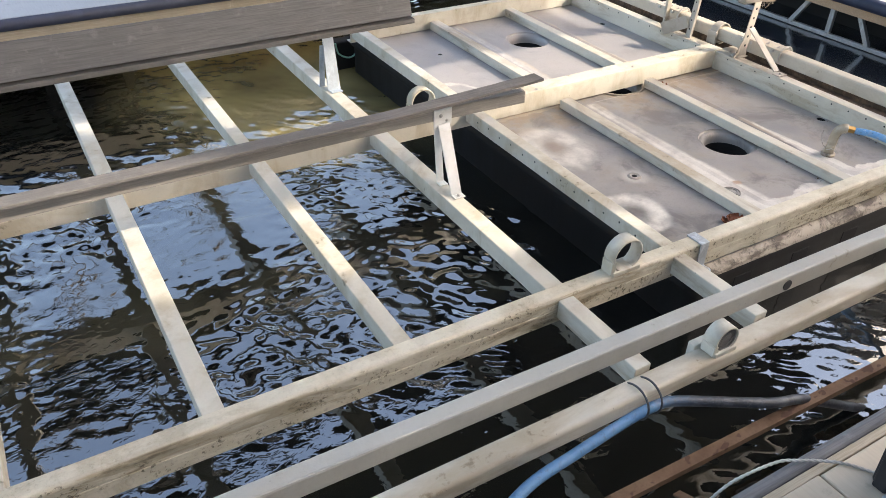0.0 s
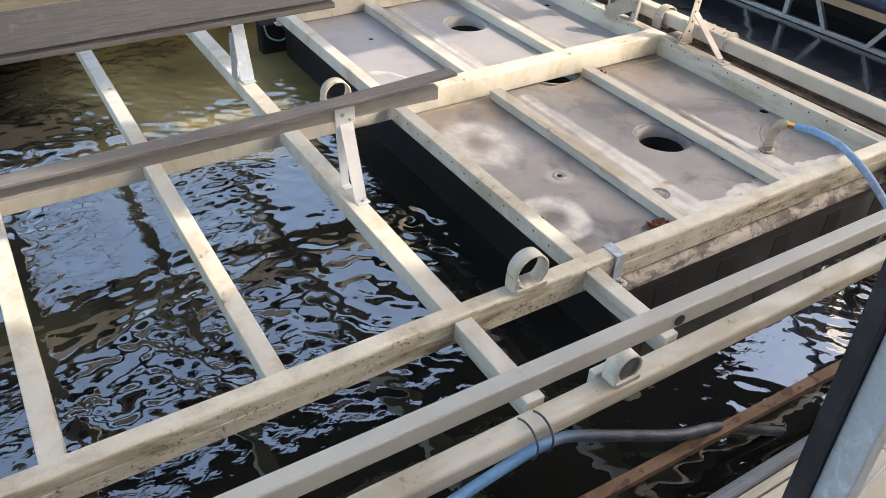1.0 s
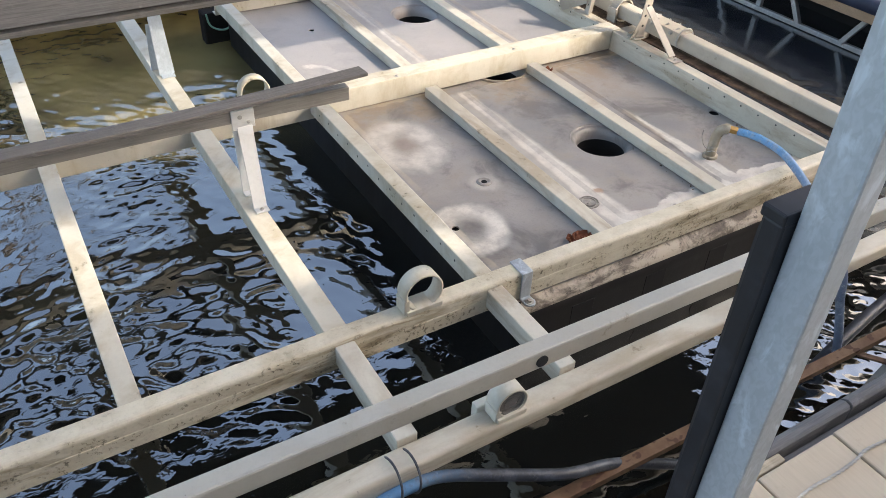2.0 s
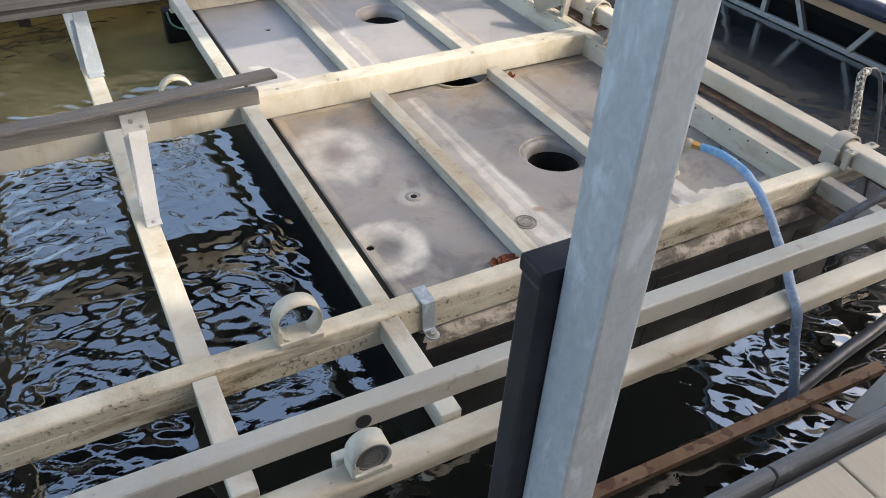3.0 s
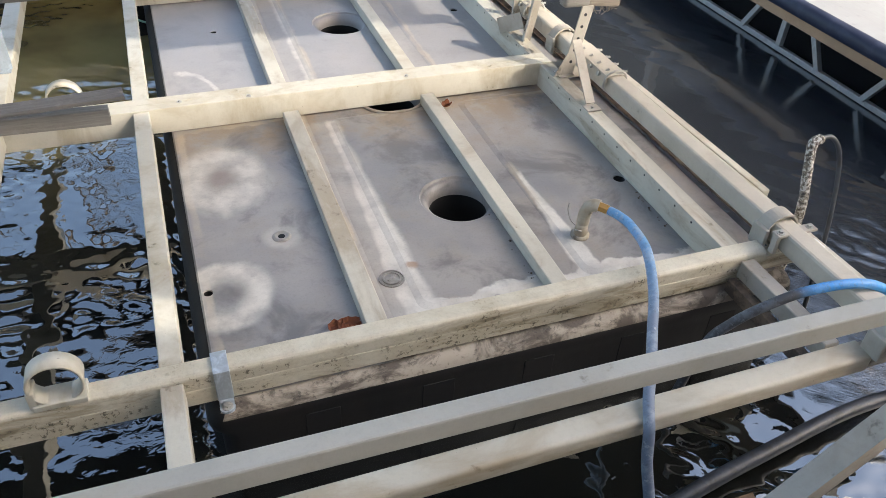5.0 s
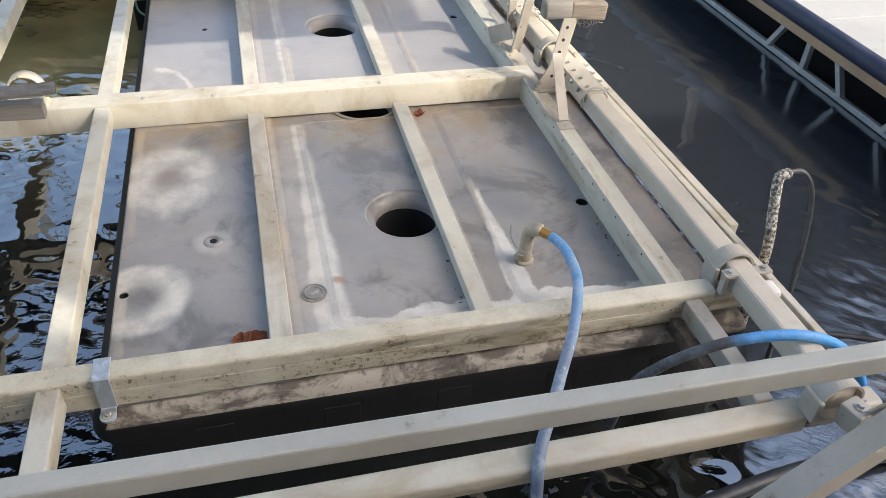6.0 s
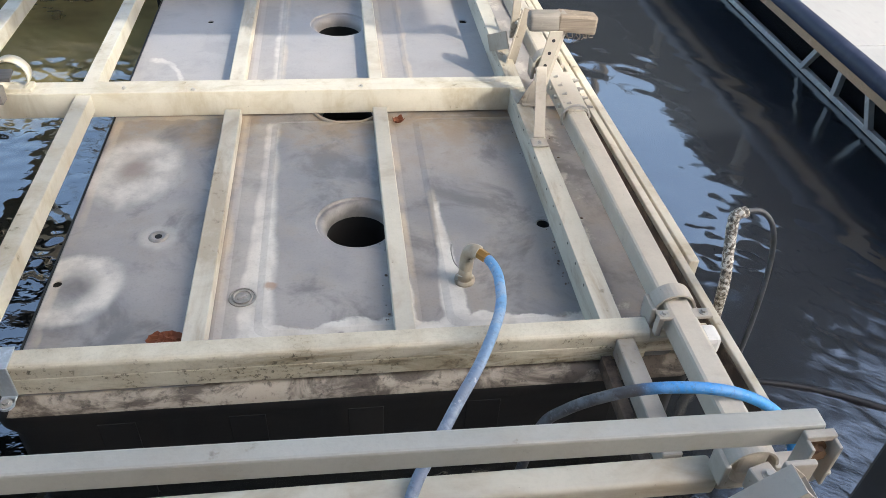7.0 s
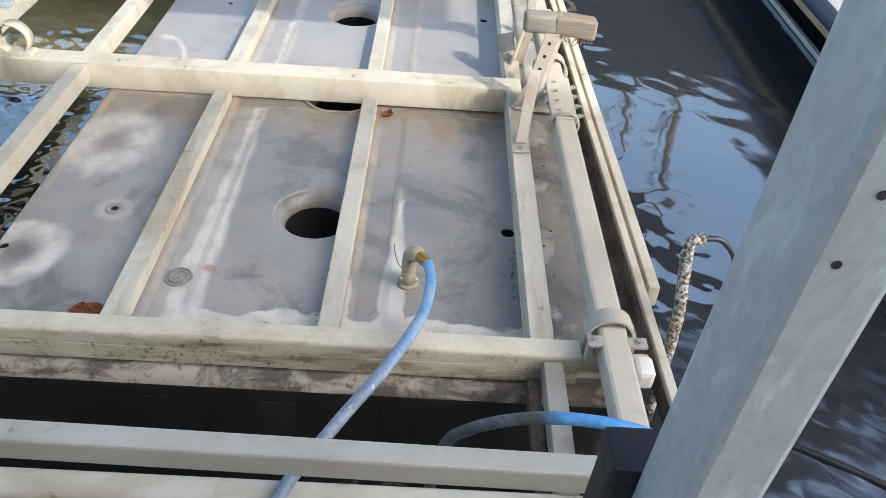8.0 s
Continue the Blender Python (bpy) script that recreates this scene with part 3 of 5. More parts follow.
def build_water():
    xs, ys = axis_steps(-4.0, 3.4, 0.0125, 900.0), axis_steps(-1.1, 4.4, 0.0125, 900.0)
    gx, gy = np.meshgrid(xs, ys)
    z = np.zeros_like(gx)
    rng = np.random.RandomState(11)
    fade = np.exp(-((np.maximum(0, np.abs(gx) - 4.0) + np.maximum(0, np.abs(gy - 1.3) - 3.4)) / 1.5))
    wob_x = gx + 0.10 * np.sin(gy * 2.3 + 0.7) + 0.06 * np.sin(gx * 3.1 + gy * 1.7)
    wob_y = gy + 0.10 * np.sin(gx * 2.0 + 1.1) + 0.06 * np.sin(gy * 2.9 - gx * 1.3)
    # calm glassy stretches between livelier patches
    lump = np.sin(gx * 3.4 + 1.3 * np.sin(gy * 2.6)) + np.sin(gy * 4.3 - 0.9 + np.sin(gx * 2.3)) + 0.7 * np.sin(gx * 5.3 - gy * 3.6 + 2.0)
    patch = 0.20 + 0.95 / (1.0 + np.exp(-3.0 * (lump - 0.35)))
    patch = patch * (1.0 - 0.80 * np.clip((0.08 - gy) / 0.2, 0, 1) * np.clip(1.0 - 0.5 * np.clip((gx + 0.9) / 0.7, 0, 1) - np.clip((gx - 0.7) / 0.5, 0, 0.5), 0, 1))
    quiet = 1.0 - 0.85 * np.clip((gx - 1.4) / 0.4, 0, 1) * np.clip((gy - 0.2) / 0.5, 0, 1)
    for k in range(70):
        lam = 0.055 * (6.0 ** rng.rand())
        ang = rng.normal(1.05, 0.75)
        kk = math.tau / lam
        z += patch * 0.00185 * lam / 0.3 * min(1.6, 0.15 / lam) * (quiet if lam < 0.16 else 1.0) * np.sin(kk * (wob_x * math.cos(ang) + wob_y * math.sin(ang)) + rng.rand() * math.tau)
    # livelier, finer chop where the open channel runs past the lift
    chop = np.clip((gx - 1.5) / 0.8, 0, 1) * np.clip((0.9 - gy) / 0.8, 0, 1)
    for k in range(16):
        lam = 0.052 + 0.05 * rng.rand()
        ang = rng.normal(0.2, 0.6)
        z += chop * 0.0007 * np.sin(math.tau / lam * (wob_x * math.cos(ang) + wob_y * math.sin(ang)) + rng.rand() * math.tau)
    calm = 1.0 - 0.74 * np.clip((gx - 1.5) / 0.5, 0, 1) * np.clip((gy - 0.3) / 0.8, 0, 1)
    z = WATER_Z + z * fade * calm * (1.0 - 0.55 * chop) * 0.56
    ny, nx = gx.shape
    co = np.stack((gx, gy, z), -1).reshape(-1, 3)
    i = np.arange(ny * nx).reshape(ny, nx)
    quads = np.stack((i[:-1, :-1], i[:-1, 1:], i[1:, 1:], i[1:, :-1]), -1).reshape(-1, 4)
    me = bpy.data.meshes.new("water")
    me.from_pydata(co.tolist(), [], quads.tolist())
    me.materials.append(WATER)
    me.polygons.foreach_set("use_smooth", [True] * len(me.polygons))
    tagged(new("water", me), "rippled murky green-brown water reflecting sky and trees", "water", kind="structure")


build_water()

# ---------------------------------------------------------------- the near dock
DECK_Z = 0.12
dock = thing("dock_near", (0, -1.4, DECK_Z), "beige composite dock walkway with grey edging", "dock", kind="structure")
bm = bmesh.new()
add_box(bm, (-6.0, -3.6, -0.10), (6.0, -1.175, 0.075), 0.01)
add_box(bm, (-6.0, -1.174, -0.10), (6.0, -1.094, 0.048), 0.004)
part("deck_frame", bm, EDGE_GREY, dock, "dark frame under the boards")
edge_profile = [(-1.092, 0.02), (-1.092, 0.095), (-1.085, 0.104), (-1.070, 0.107), (-1.055, 0.098), (-1.048, 0.082), (-1.057, 0.07), (-1.043, 0.058), (-1.036, 0.03), (-1.05, 0.012)]
for x0, x1 in ((-6.0, -2.02), (-2.012, 0.03), (0.038, 2.1), (2.108, 6.0)):
    part("edge_strip", profile_bar(edge_profile, x0, x1, "x", 0.0015), EDGE_GREY, dock, "grey ribbed rubber edging")
part("trim_strip", box((-6.0, -1.124, 0.049), (-0.29, -1.098, 0.106), 0.003), FASCIA_PALE, dock, "thin tan timber strip")
board_mesh = None
for k in range(40):
    x0 = -5.853 + k * 0.302
    if board_mesh is None:
        b = part("deck_board", box((x0 + 0.003, -3.6, 0.078), (x0 + 0.299, -1.132, DECK_Z), 0.006), DECK_BEIGE, dock)
        board_mesh = b.data
    else:
        b = new("deck_board", board_mesh)
        b.parent = dock
        b.matrix_parent_inverse = dock.matrix_basis.inverted()
        b.matrix_basis = Matrix.Translation((k * 0.302, random.uniform(-0.004, 0.004), random.uniform(-0.0015, 0.0015)))


def dock_post(x, y, rub_top, lean, half=0.050, holes=(), wide=0.0255):
    """Square galvanised mooring post with a black rub bumper towards the water; x, y hold one metre up, lean is its slant in x and y."""
    top = 3.0
    slant = Matrix(((1, 0, lean[0], -lean[0]), (0, 1, lean[1], -lean[1]), (0, 0, 1, 0), (0, 0, 0, 1)))

    def leaning(bm):
        bmesh.ops.transform(bm, matrix=slant, verts=bm.verts)
        return bm

    post = thing("mooring_post", (x - lean[0] * 0.88, y - lean[1] * 0.88, DECK_Z), "square galvanised steel post with black rub bumper on the dock edge", "post", "posts along the dock")
    a, d = wide, 0.036
    part("post_tube", leaning(box((x - a, y - d, DECK_Z + 0.012), (x + a, y + d, top), 0.006)), GALV, post)
    by = y + d + 0.001
    bm = bmesh.new()
    add_box(bm, (x - half, by, DECK_Z + 0.004), (x + half, by + 0.040, rub_top - 0.012), 0.006)
    add_box(bm, (x - half + 0.01, by + 0.004, DECK_Z + 0.004), (x + half - 0.01, by + 0.052, rub_top - 0.03), 0.014)
    bumper = part("bumper", leaning(bm), RUBBER, post, "black rubber bumper strip")
    part("bumper_cap", leaning(box((x - half + 0.001, by + 0.001, rub_top - 0.018), (x + half - 0.001, by + 0.046, rub_top + 0.004), 0.004)), RUBBER, bumper)
    # small dark discs stand in for the shade of drilled holes
    for off, z in holes:
        bm = bmesh.new()
        add_cyl(bm, (x + off, y - d - 0.0008, z), (x + off, y - d + 0.004, z), 0.0026, segs=12)
        part("bolt_hole_disc", leaning(bm), RUBBER, post)
    part("base_bracket", leaning(box((x - 0.07, y - 0.05, DECK_Z + 0.003), (x + 0.07, y + 0.036, DECK_Z + 0.011), 0.002)), GALV, post)
    return post


dock_post(-0.808, -1.244, 1.135, (0.080, 0.062), 0.056, (), 0.0295)
dock_post(1.089, -1.280, 1.132, (0.036, 0.025), 0.047, ((-0.006, 1.455), (-0.010, 1.413)))


def twisted_cord(points, r, pitch=0.035):
    """Two strands wound round one another."""
    path = smooth_path(points, 14)
    bm = bmesh.new()
    for side in (0.0, math.pi):
        run, strand = 0.0, []
        for i, p in enumerate(path):
            d = (path[min(i + 1, len(path) - 1)] - path[max(i - 1, 0)]).normalized()
            across = d.cross(Vector((0, 0, 1))).normalized()
            run += (p - path[i - 1]).length if i else 0.0
            a = run / pitch * math.tau + side
            strand.append(p + (across * math.cos(a) + d.cross(across) * math.sin(a)) * r * 0.6)
        add_tube(bm, strand, r, 7)
    return bm


rope = part("rope", twisted_cord([(-1.42, -0.985, -0.12), (-1.30, -0.992, -0.02), (-1.222, -1.005, 0.06), (-1.158, -1.025, 0.100), (-1.075, -1.045, 0.116), (-1.026, -1.070, 0.117), (-0.974, -1.102, 0.118), (-0.935, -1.143, 0.127), (-0.895, -1.200, 0.127), (-0.86, -1.265, 0.127), (-0.74, -1.285, 0.127), (-0.55, -1.25, 0.127), (-0.347, -1.224, 0.127), (-0.235, -1.227, 0.127), (-0.147, -1.224, 0.127), (-0.07, -1.217, 0.127), (0.10, -1.25, 0.127), (0.45, -1.38, 0.127)], 0.0032), ROPE, None, "", True)
tagged(rope, "thin white rope lying loose on the dock by the post", "rope")

# ---------------------------------------------------------------- the float tank
TX0, TX1, TY0, TY1, TZ0 = -0.520, 1.50, -0.205, 3.02, -0.62


def rounded_rect(x0, x1, y0, y1, r, n=6):
    pts = []
    for cx, cy, a0 in ((x1 - r, y1 - r, 0), (x0 + r, y1 - r, 90), (x0 + r, y0 + r, 180), (x1 - r, y0 + r, 270)):
        for k in range(n + 1):
            a = radians(a0 + 90 * k / n)
            pts.append((cx + r * math.cos(a), cy + r * math.sin(a)))
    return pts


def stack_rings(bm, rings, cap=True):
    rows = [[bm.verts.new(p) for p in ring_pts] for ring_pts in rings]
    for a, b in zip(rows, rows[1:]):
        n = len(a)
        for k in range(n):
            bm.faces.new((a[k], a[(k + 1) % n], b[(k + 1) % n], b[k]))
    if cap:
        bm.faces.new(rows[-1])


tank = thing("float_tank", (0.5, 1.4, TZ0), "black plastic float tank with silted grey top under the frame", "float tank")
PANEL_DROP = 0.006
# lower body with a rounded shoulder
bm = bmesh.new()
shoulder = []
for side, inset, z in ((0.050, 0.03, TZ0), (0.032, 0.0, TZ0 + 0.05), (0.032, 0.0, -0.125), (0.004, 0.0, -0.098), (0.0, 0.0, -0.075), (0.004, 0.004, -0.053), (0.014, 0.014, -0.033), (0.03, 0.03, -0.016), (0.052, 0.052, -0.0065)):
    shoulder.append([(x, y, z) for x, y in rounded_rect(TX0 + side, TX1 - side, TY0 + inset, TY1 - inset, 0.05)])
stack_rings(bm, shoulder, False)
# Lower faces and the whole left shoulder take the darker side material.
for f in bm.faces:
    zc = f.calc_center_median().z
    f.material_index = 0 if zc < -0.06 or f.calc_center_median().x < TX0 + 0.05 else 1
part("body", bm, [TANK_SIDE, TANK_EDGE], tank, "black tank sides with stained shoulder, darker along its left", True)

HOLES = [(0.505, 0.557), (0.49, 1.405), (0.467, 2.275)]
SMALL_HOLES = [(-0.455, 0.288, 0.016), (1.178, 0.507, 0.026), (-0.195, 2.310, 0.016), (1.135, 2.30, 0.022)]
HOLE_R = 0.150


def panel_with_holes(name, x0, x1, y0, y1, z, holes, drop=0.0, label="", wells=True):
    """A flat panel of the tank top with moulded wells through it, and a small rounded fall at its edges."""
    bm = bmesh.new()
    outline = [bm.verts.new((x, y, z)) for x, y in rounded_rect(x0, x1, y0, y1, 0.045)]
    edges = [bm.edges.new((outline[k], outline[(k + 1) % len(outline)])) for k in range(len(outline))]
    rims = []
    for hx, hy, r in holes:
        vs = [bm.verts.new((hx + r * math.cos(k * math.tau / 40), hy + r * math.sin(k * math.tau / 40), z)) for k in range(40)]
        edges += [bm.edges.new((vs[k], vs[(k + 1) % 40])) for k in range(40)]
        rims.append((hx, hy, r, vs))
    bmesh.ops.triangle_fill(bm, use_beauty=True, use_dissolve=False, edges=edges)
    if drop:
        left = 0.006 if x0 < TX0 + 0.1 else 0.024
        low = [bm.verts.new((v.co.x + (0.024 if v.co.x > (x0 + x1) / 2 else -left), v.co.y + (0.02 if v.co.y > (y0 + y1) / 2 else -0.02), z - drop)) for v in outline]
        n = len(low)
        for k in range(n):
            bm.faces.new((outline[k], outline[(k + 1) % n], low[(k + 1) % n], low[k]))
    bmesh.ops.recalc_face_normals(bm, faces=bm.faces)
    ob = part(name, bm, TANK_TOP, tank, label)
    for hx, hy, r, vs in rims if wells else ():
        well = bmesh.new()
        big = r > 0.05
        steps = ((r, 0.0), (r * 0.985, -0.007), (r * 0.955, -0.010), (r * 0.93, -0.009), (r * 0.86, -0.014), (r * 0.79, -0.026), (r * 0.76, -0.045), (r * 0.745, -0.062), (r * 0.73, -0.30)) if big else ((r, 0.0), (r * 0.95, -0.002), (r * 0.90, -0.005), (r * 0.88, -0.06))
        rows = [[(hx + q * math.cos(k * math.tau / 40), hy + q * math.sin(k * math.tau / 40), z + dz) for k in range(40)] for q, dz in steps]
        stack_rings(well, rows, True)
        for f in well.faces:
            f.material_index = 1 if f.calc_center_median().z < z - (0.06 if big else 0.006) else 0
        bmesh.ops.recalc_face_normals(well, faces=well.faces)
        bmesh.ops.reverse_faces(well, faces=well.faces)
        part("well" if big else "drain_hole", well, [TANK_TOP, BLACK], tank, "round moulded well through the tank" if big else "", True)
    return ob


# base sheet between the raised panels
panel_with_holes("channel_sheet", TX0 + 0.052, TX1 - 0.052, TY0 + 0.052, TY1 - 0.052, -PANEL_DROP, [(x, y, HOLE_R + 0.004) for x, y in HOLES] + SMALL_HOLES, label="recessed channels with white lime deposits", wells=False)
panel_with_holes("top_panel", TX0 + 0.044, 0.055, TY0 + 0.06, 1.38, 0.0, [SMALL_HOLES[0]], PANEL_DROP)
panel_with_holes("top_panel", 0.195, 0.665, 0.03, 1.262, 0.0, [(HOLES[0][0], HOLES[0][1], HOLE_R)], PANEL_DROP)
panel_with_holes("top_panel", 0.790, 1.215, 0.03, 1.27, 0.0, [SMALL_HOLES[1]], PANEL_DROP)
panel_with_holes("top_panel", 1.25, TX1 - 0.06, 0.03, 2.95, -0.004, [], PANEL_DROP - 0.004)
panel_with_holes("top_panel", TX0 + 0.044, 0.055, 1.41, 2.95, 0.0, [SMALL_HOLES[2]], PANEL_DROP)
panel_with_holes("top_panel", 0.195, 0.665, 1.63, 2.95, 0.0, [(HOLES[2][0], HOLES[2][1], HOLE_R)], PANEL_DROP)
panel_with_holes("top_panel", 0.790, 1.22, 1.42, 2.95, 0.0, [SMALL_HOLES[3]], PANEL_DROP)
bm = bmesh.new()
add_ring(bm, (HOLES[1][0], HOLES[1][1], -PANEL_DROP + 0.003), (0, 0, 1), HOLE_R + 0.012, HOLE_R - 0.002, 0.012, 40)
part("well_rim", bm, TANK_TOP, tank, "", True)
bm = bmesh.new()
stack_rings(bm, [[(HOLES[1][0] + q * math.cos(k * math.tau / 40), HOLES[1][1] + q * math.sin(k * math.tau / 40), dz) for k in range(40)] for q, dz in ((HOLE_R, -0.01), (HOLE_R * 0.85, -0.03), (HOLE_R * 0.75, -0.06), (HOLE_R * 0.73, -0.3))], True)
bmesh.ops.recalc_face_normals(bm, faces=bm.faces)
bmesh.ops.reverse_faces(bm, faces=bm.faces)
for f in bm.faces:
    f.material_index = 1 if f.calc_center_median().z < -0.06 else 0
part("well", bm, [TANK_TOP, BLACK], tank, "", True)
# flat black plates that stand in for the shade of moulded side pockets
for x in (-0.20, 0.16, 0.50, 0.85, 1.20):
    bm = bmesh.new()
    add_box(bm, (x - 0.052, TY0 - 0.002, -0.30), (x + 0.052, TY0 + 0.01, -0.100), 0.0015)
    part("pocket_shade", bm, BLACK, tank, "black plate standing in for the shade of a moulded pocket")
# bolt washer with a black disc for its shaded recess, plug
bm = bmesh.new()
stack_rings(bm, [[(-0.178 + r * math.cos(k * math.tau / 32), 0.511 + r * math.sin(k * math.tau / 32), z) for k in range(32)] for r, z in ((0.034, 0.0008), (0.031, 0.0050), (0.024, 0.0072), (0.0195, 0.0062), (0.016, 0.0032), (0.013, 0.0018))], True)
bmesh.ops.recalc_face_normals(bm, faces=bm.faces)
tank_bolt = part("bolt_washer", bm, STEEL_GREY, tank, "raised moulded washer", True)
part("recess_shade_disc", cyl((-0.178, 0.511, 0.001), (-0.178, 0.511, 0.0026), 0.0122), BLACK, tank_bolt, "black disc standing in for the shade of the bolt recess")
bm = bmesh.new()
px, py = 0.128, 0.190
stack_rings(bm, [[(px + r * math.cos(k * math.tau / 36), py + r * math.sin(k * math.tau / 36), -PANEL_DROP + z) for k in range(36)] for r, z in ((0.044, 0.0004), (0.043, 0.0042), (0.039, 0.0046), (0.038, 0.0008), (0.032, 0.0006), (0.031, 0.0060), (0.027, 0.0064), (0.025, 0.0022))], True)
bmesh.ops.recalc_face_normals(bm, faces=bm.faces)
add_box(bm, (px - 0.018, py - 0.004, -PANEL_DROP + 0.002), (px + 0.018, py + 0.004, -PANEL_DROP + 0.0055), 0.0015)
plug_turn = Matrix.Translation((px, py, 0)) @ Matrix.Rotation(radians(35), 4, "Z") @ Matrix.Translation((-px, -py, 0))
bmesh.ops.transform(bm, matrix=plug_turn, verts=bm.verts)
part("screw_plug", bm, STEEL_GREY, tank, "grey round screw plug in the channel")

# ---------------------------------------------------------------- the lift frame
lift = thing("boat_lift_frame", (0.0, 0.6, 0.0), "cream painted steel boat lift frame with weathered dirt stains", "boat lift")
TOP = 0.113
X_L = -4.2


def channel(y_web, y_lip, z0, z1, wall=0.007):
    """A C outline: web at y_web, both flanges reaching to y_lip."""
    s = 1 if y_lip > y_web else -1
    return [(y_web, z0), (y_lip, z0), (y_lip, z0 + wall), (y_web + s * wall, z0 + wall), (y_web + s * wall, z1 - wall), (y_lip, z1 - wall), (y_lip, z1), (y_web, z1)]


front_face = [(-0.168, 0.004), (-0.106, 0.004), (-0.106, 0.011), (-0.159, 0.011), (-0.159, TOP - 0.006), (-0.106, TOP - 0.006), (-0.106, TOP + 0.002),
              (-0.154, TOP + 0.002), (-0.161, TOP), (-0.166, TOP - 0.005), (-0.168, TOP - 0.012), (-0.168, 0.066), (-0.166, 0.063), (-0.168, 0.060)]
part("front_cross_beam", profile_bar(front_face, X_L, 1.335, "x", 0.0008), CREAM_DIRTY, lift, "cream channel beam with river dirt and mould on its face")
part("middle_cross_beam", profile_bar(channel(1.332, 1.384, 0.004, TOP + 0.002), X_L, 1.262), CREAM, lift)
part("middle_cross_beam", profile_bar(channel(1.440, 1.388, 0.004, TOP), X_L, 1.262), CREAM, lift)
part("back_cross_beam", profile_bar(channel(2.74, 2.80, 0.004, TOP + 0.002), -0.62, 1.262), CREAM, lift)
JOISTS = [(-3.60, -3.53, 0.109), (-2.985, -2.915, 0.109), (-2.402, -2.335, 0.109), (-1.780, -1.715, 0.109), (-1.170, -1.095, 0.110), (-0.614, -0.552, 0.110)]
for i, (x0, x1, zt) in enumerate(JOISTS):
    part("joist", box((x0, -0.104, zt - 0.075), (x1, 1.330, zt), 0.004), CREAM, lift)
    part("joist", box((x0 + 0.002, 1.442, zt - 0.075), (x1 + 0.002, 2.738 if i == 5 else 3.12, zt), 0.004), CREAM, lift)
    if i >= 4:
        part("joist_end", box((x0 + 0.004 - (0.008 if i == 5 else 0), -0.568, zt - 0.082), (x1 - 0.006, -0.170, zt - 0.006), 0.004), INNER, lift)
for x0, x1 in ((-0.022, 0.045), (0.597, 0.658)):
    part("inner_joist", box((x0, -0.104, 0.0025), (x1, 1.297, 0.052), 0.004), INNER, lift)
    part("inner_joist", box((x0 - 0.004, 1.443, 0.0025), (x1 - 0.004, 2.738, 0.060), 0.004), INNER, lift)
# long angle along the tank's side
angle = [(1.199, 0.001), (1.206, 0.001), (1.206, TOP - 0.010), (1.266, TOP - 0.010), (1.266, TOP - 0.003), (1.199, TOP - 0.003)]
part("side_angle", profile_bar(angle, -0.104, 1.330, "y"), INNER, lift, "cream angle along the tank edge")
part("side_angle", profile_bar(angle, 1.442, 2.738, "y"), INNER, lift)
part("joist_end", profile_bar([(1.232, 0.03), (1.286, 0.03), (1.286, 0.095), (1.232, 0.095)], -0.575, -0.170, "y", 0.003), TAUPE, lift)
part("joist_end_plate", box((1.196, -0.56, -0.02), (1.229, -0.175, 0.03), 0.003), RUST_FILM, lift)
# dark discs standing in for the shaded bolt holes along the flanges


def flange_hole_disc(at, axis, r):
    a, d = Vector(at), Vector(axis)
    part("bolt_hole_disc", cyl(a - d * 0.002, a + d * 0.0006, r, segs=10), RUBBER, lift)


for k in range(13):
    flange_hole_disc((-0.614, 0.04 + k * 0.098, 0.078 + 0.008 * (k % 2)), (-1, 0, 0), 0.0048)
for k in range(12):
    flange_hole_disc((1.199, 0.07 + k * 0.105, 0.090), (-1, 0, 0), 0.0045)
    flange_hole_disc((1.199, 1.49 + k * 0.105, 0.090), (-1, 0, 0), 0.0045)
for x, y in ((-0.43, 1.372), (0.55, 1.362), (-0.15, 1.352)):
    bolt(lift, (x, y, TOP + 0.002), (0, 0, 1), 0.006)
# galvanised strap over the front beam
strap = thing("beam_strap", (-0.455, -0.14, 0.0), "bent galvanised strap bolted over the cream front beam", "strap")
sx0, sx1 = -0.480, -0.436
bm = bmesh.new()
add_box(bm, (sx0, -0.176, 0.1155), (sx1, -0.098, 0.122), 0.002)
add_box(bm, (sx0, -0.179, 0.012), (sx1, -0.1725, 0.1215), 0.002)
add_box(bm, (sx0 + 0.002, -0.205, 0.006), (sx1 - 0.002, -0.173, 0.013), 0.002)
add_cyl(bm, (-0.458, -0.206, 0.006), (-0.458, -0.206, 0.013), 0.021, segs=24)
band = part("band", bm, GALV, strap)
bolt(band, (-0.458, -0.206, 0.013), (0, 0, 1), 0.009)

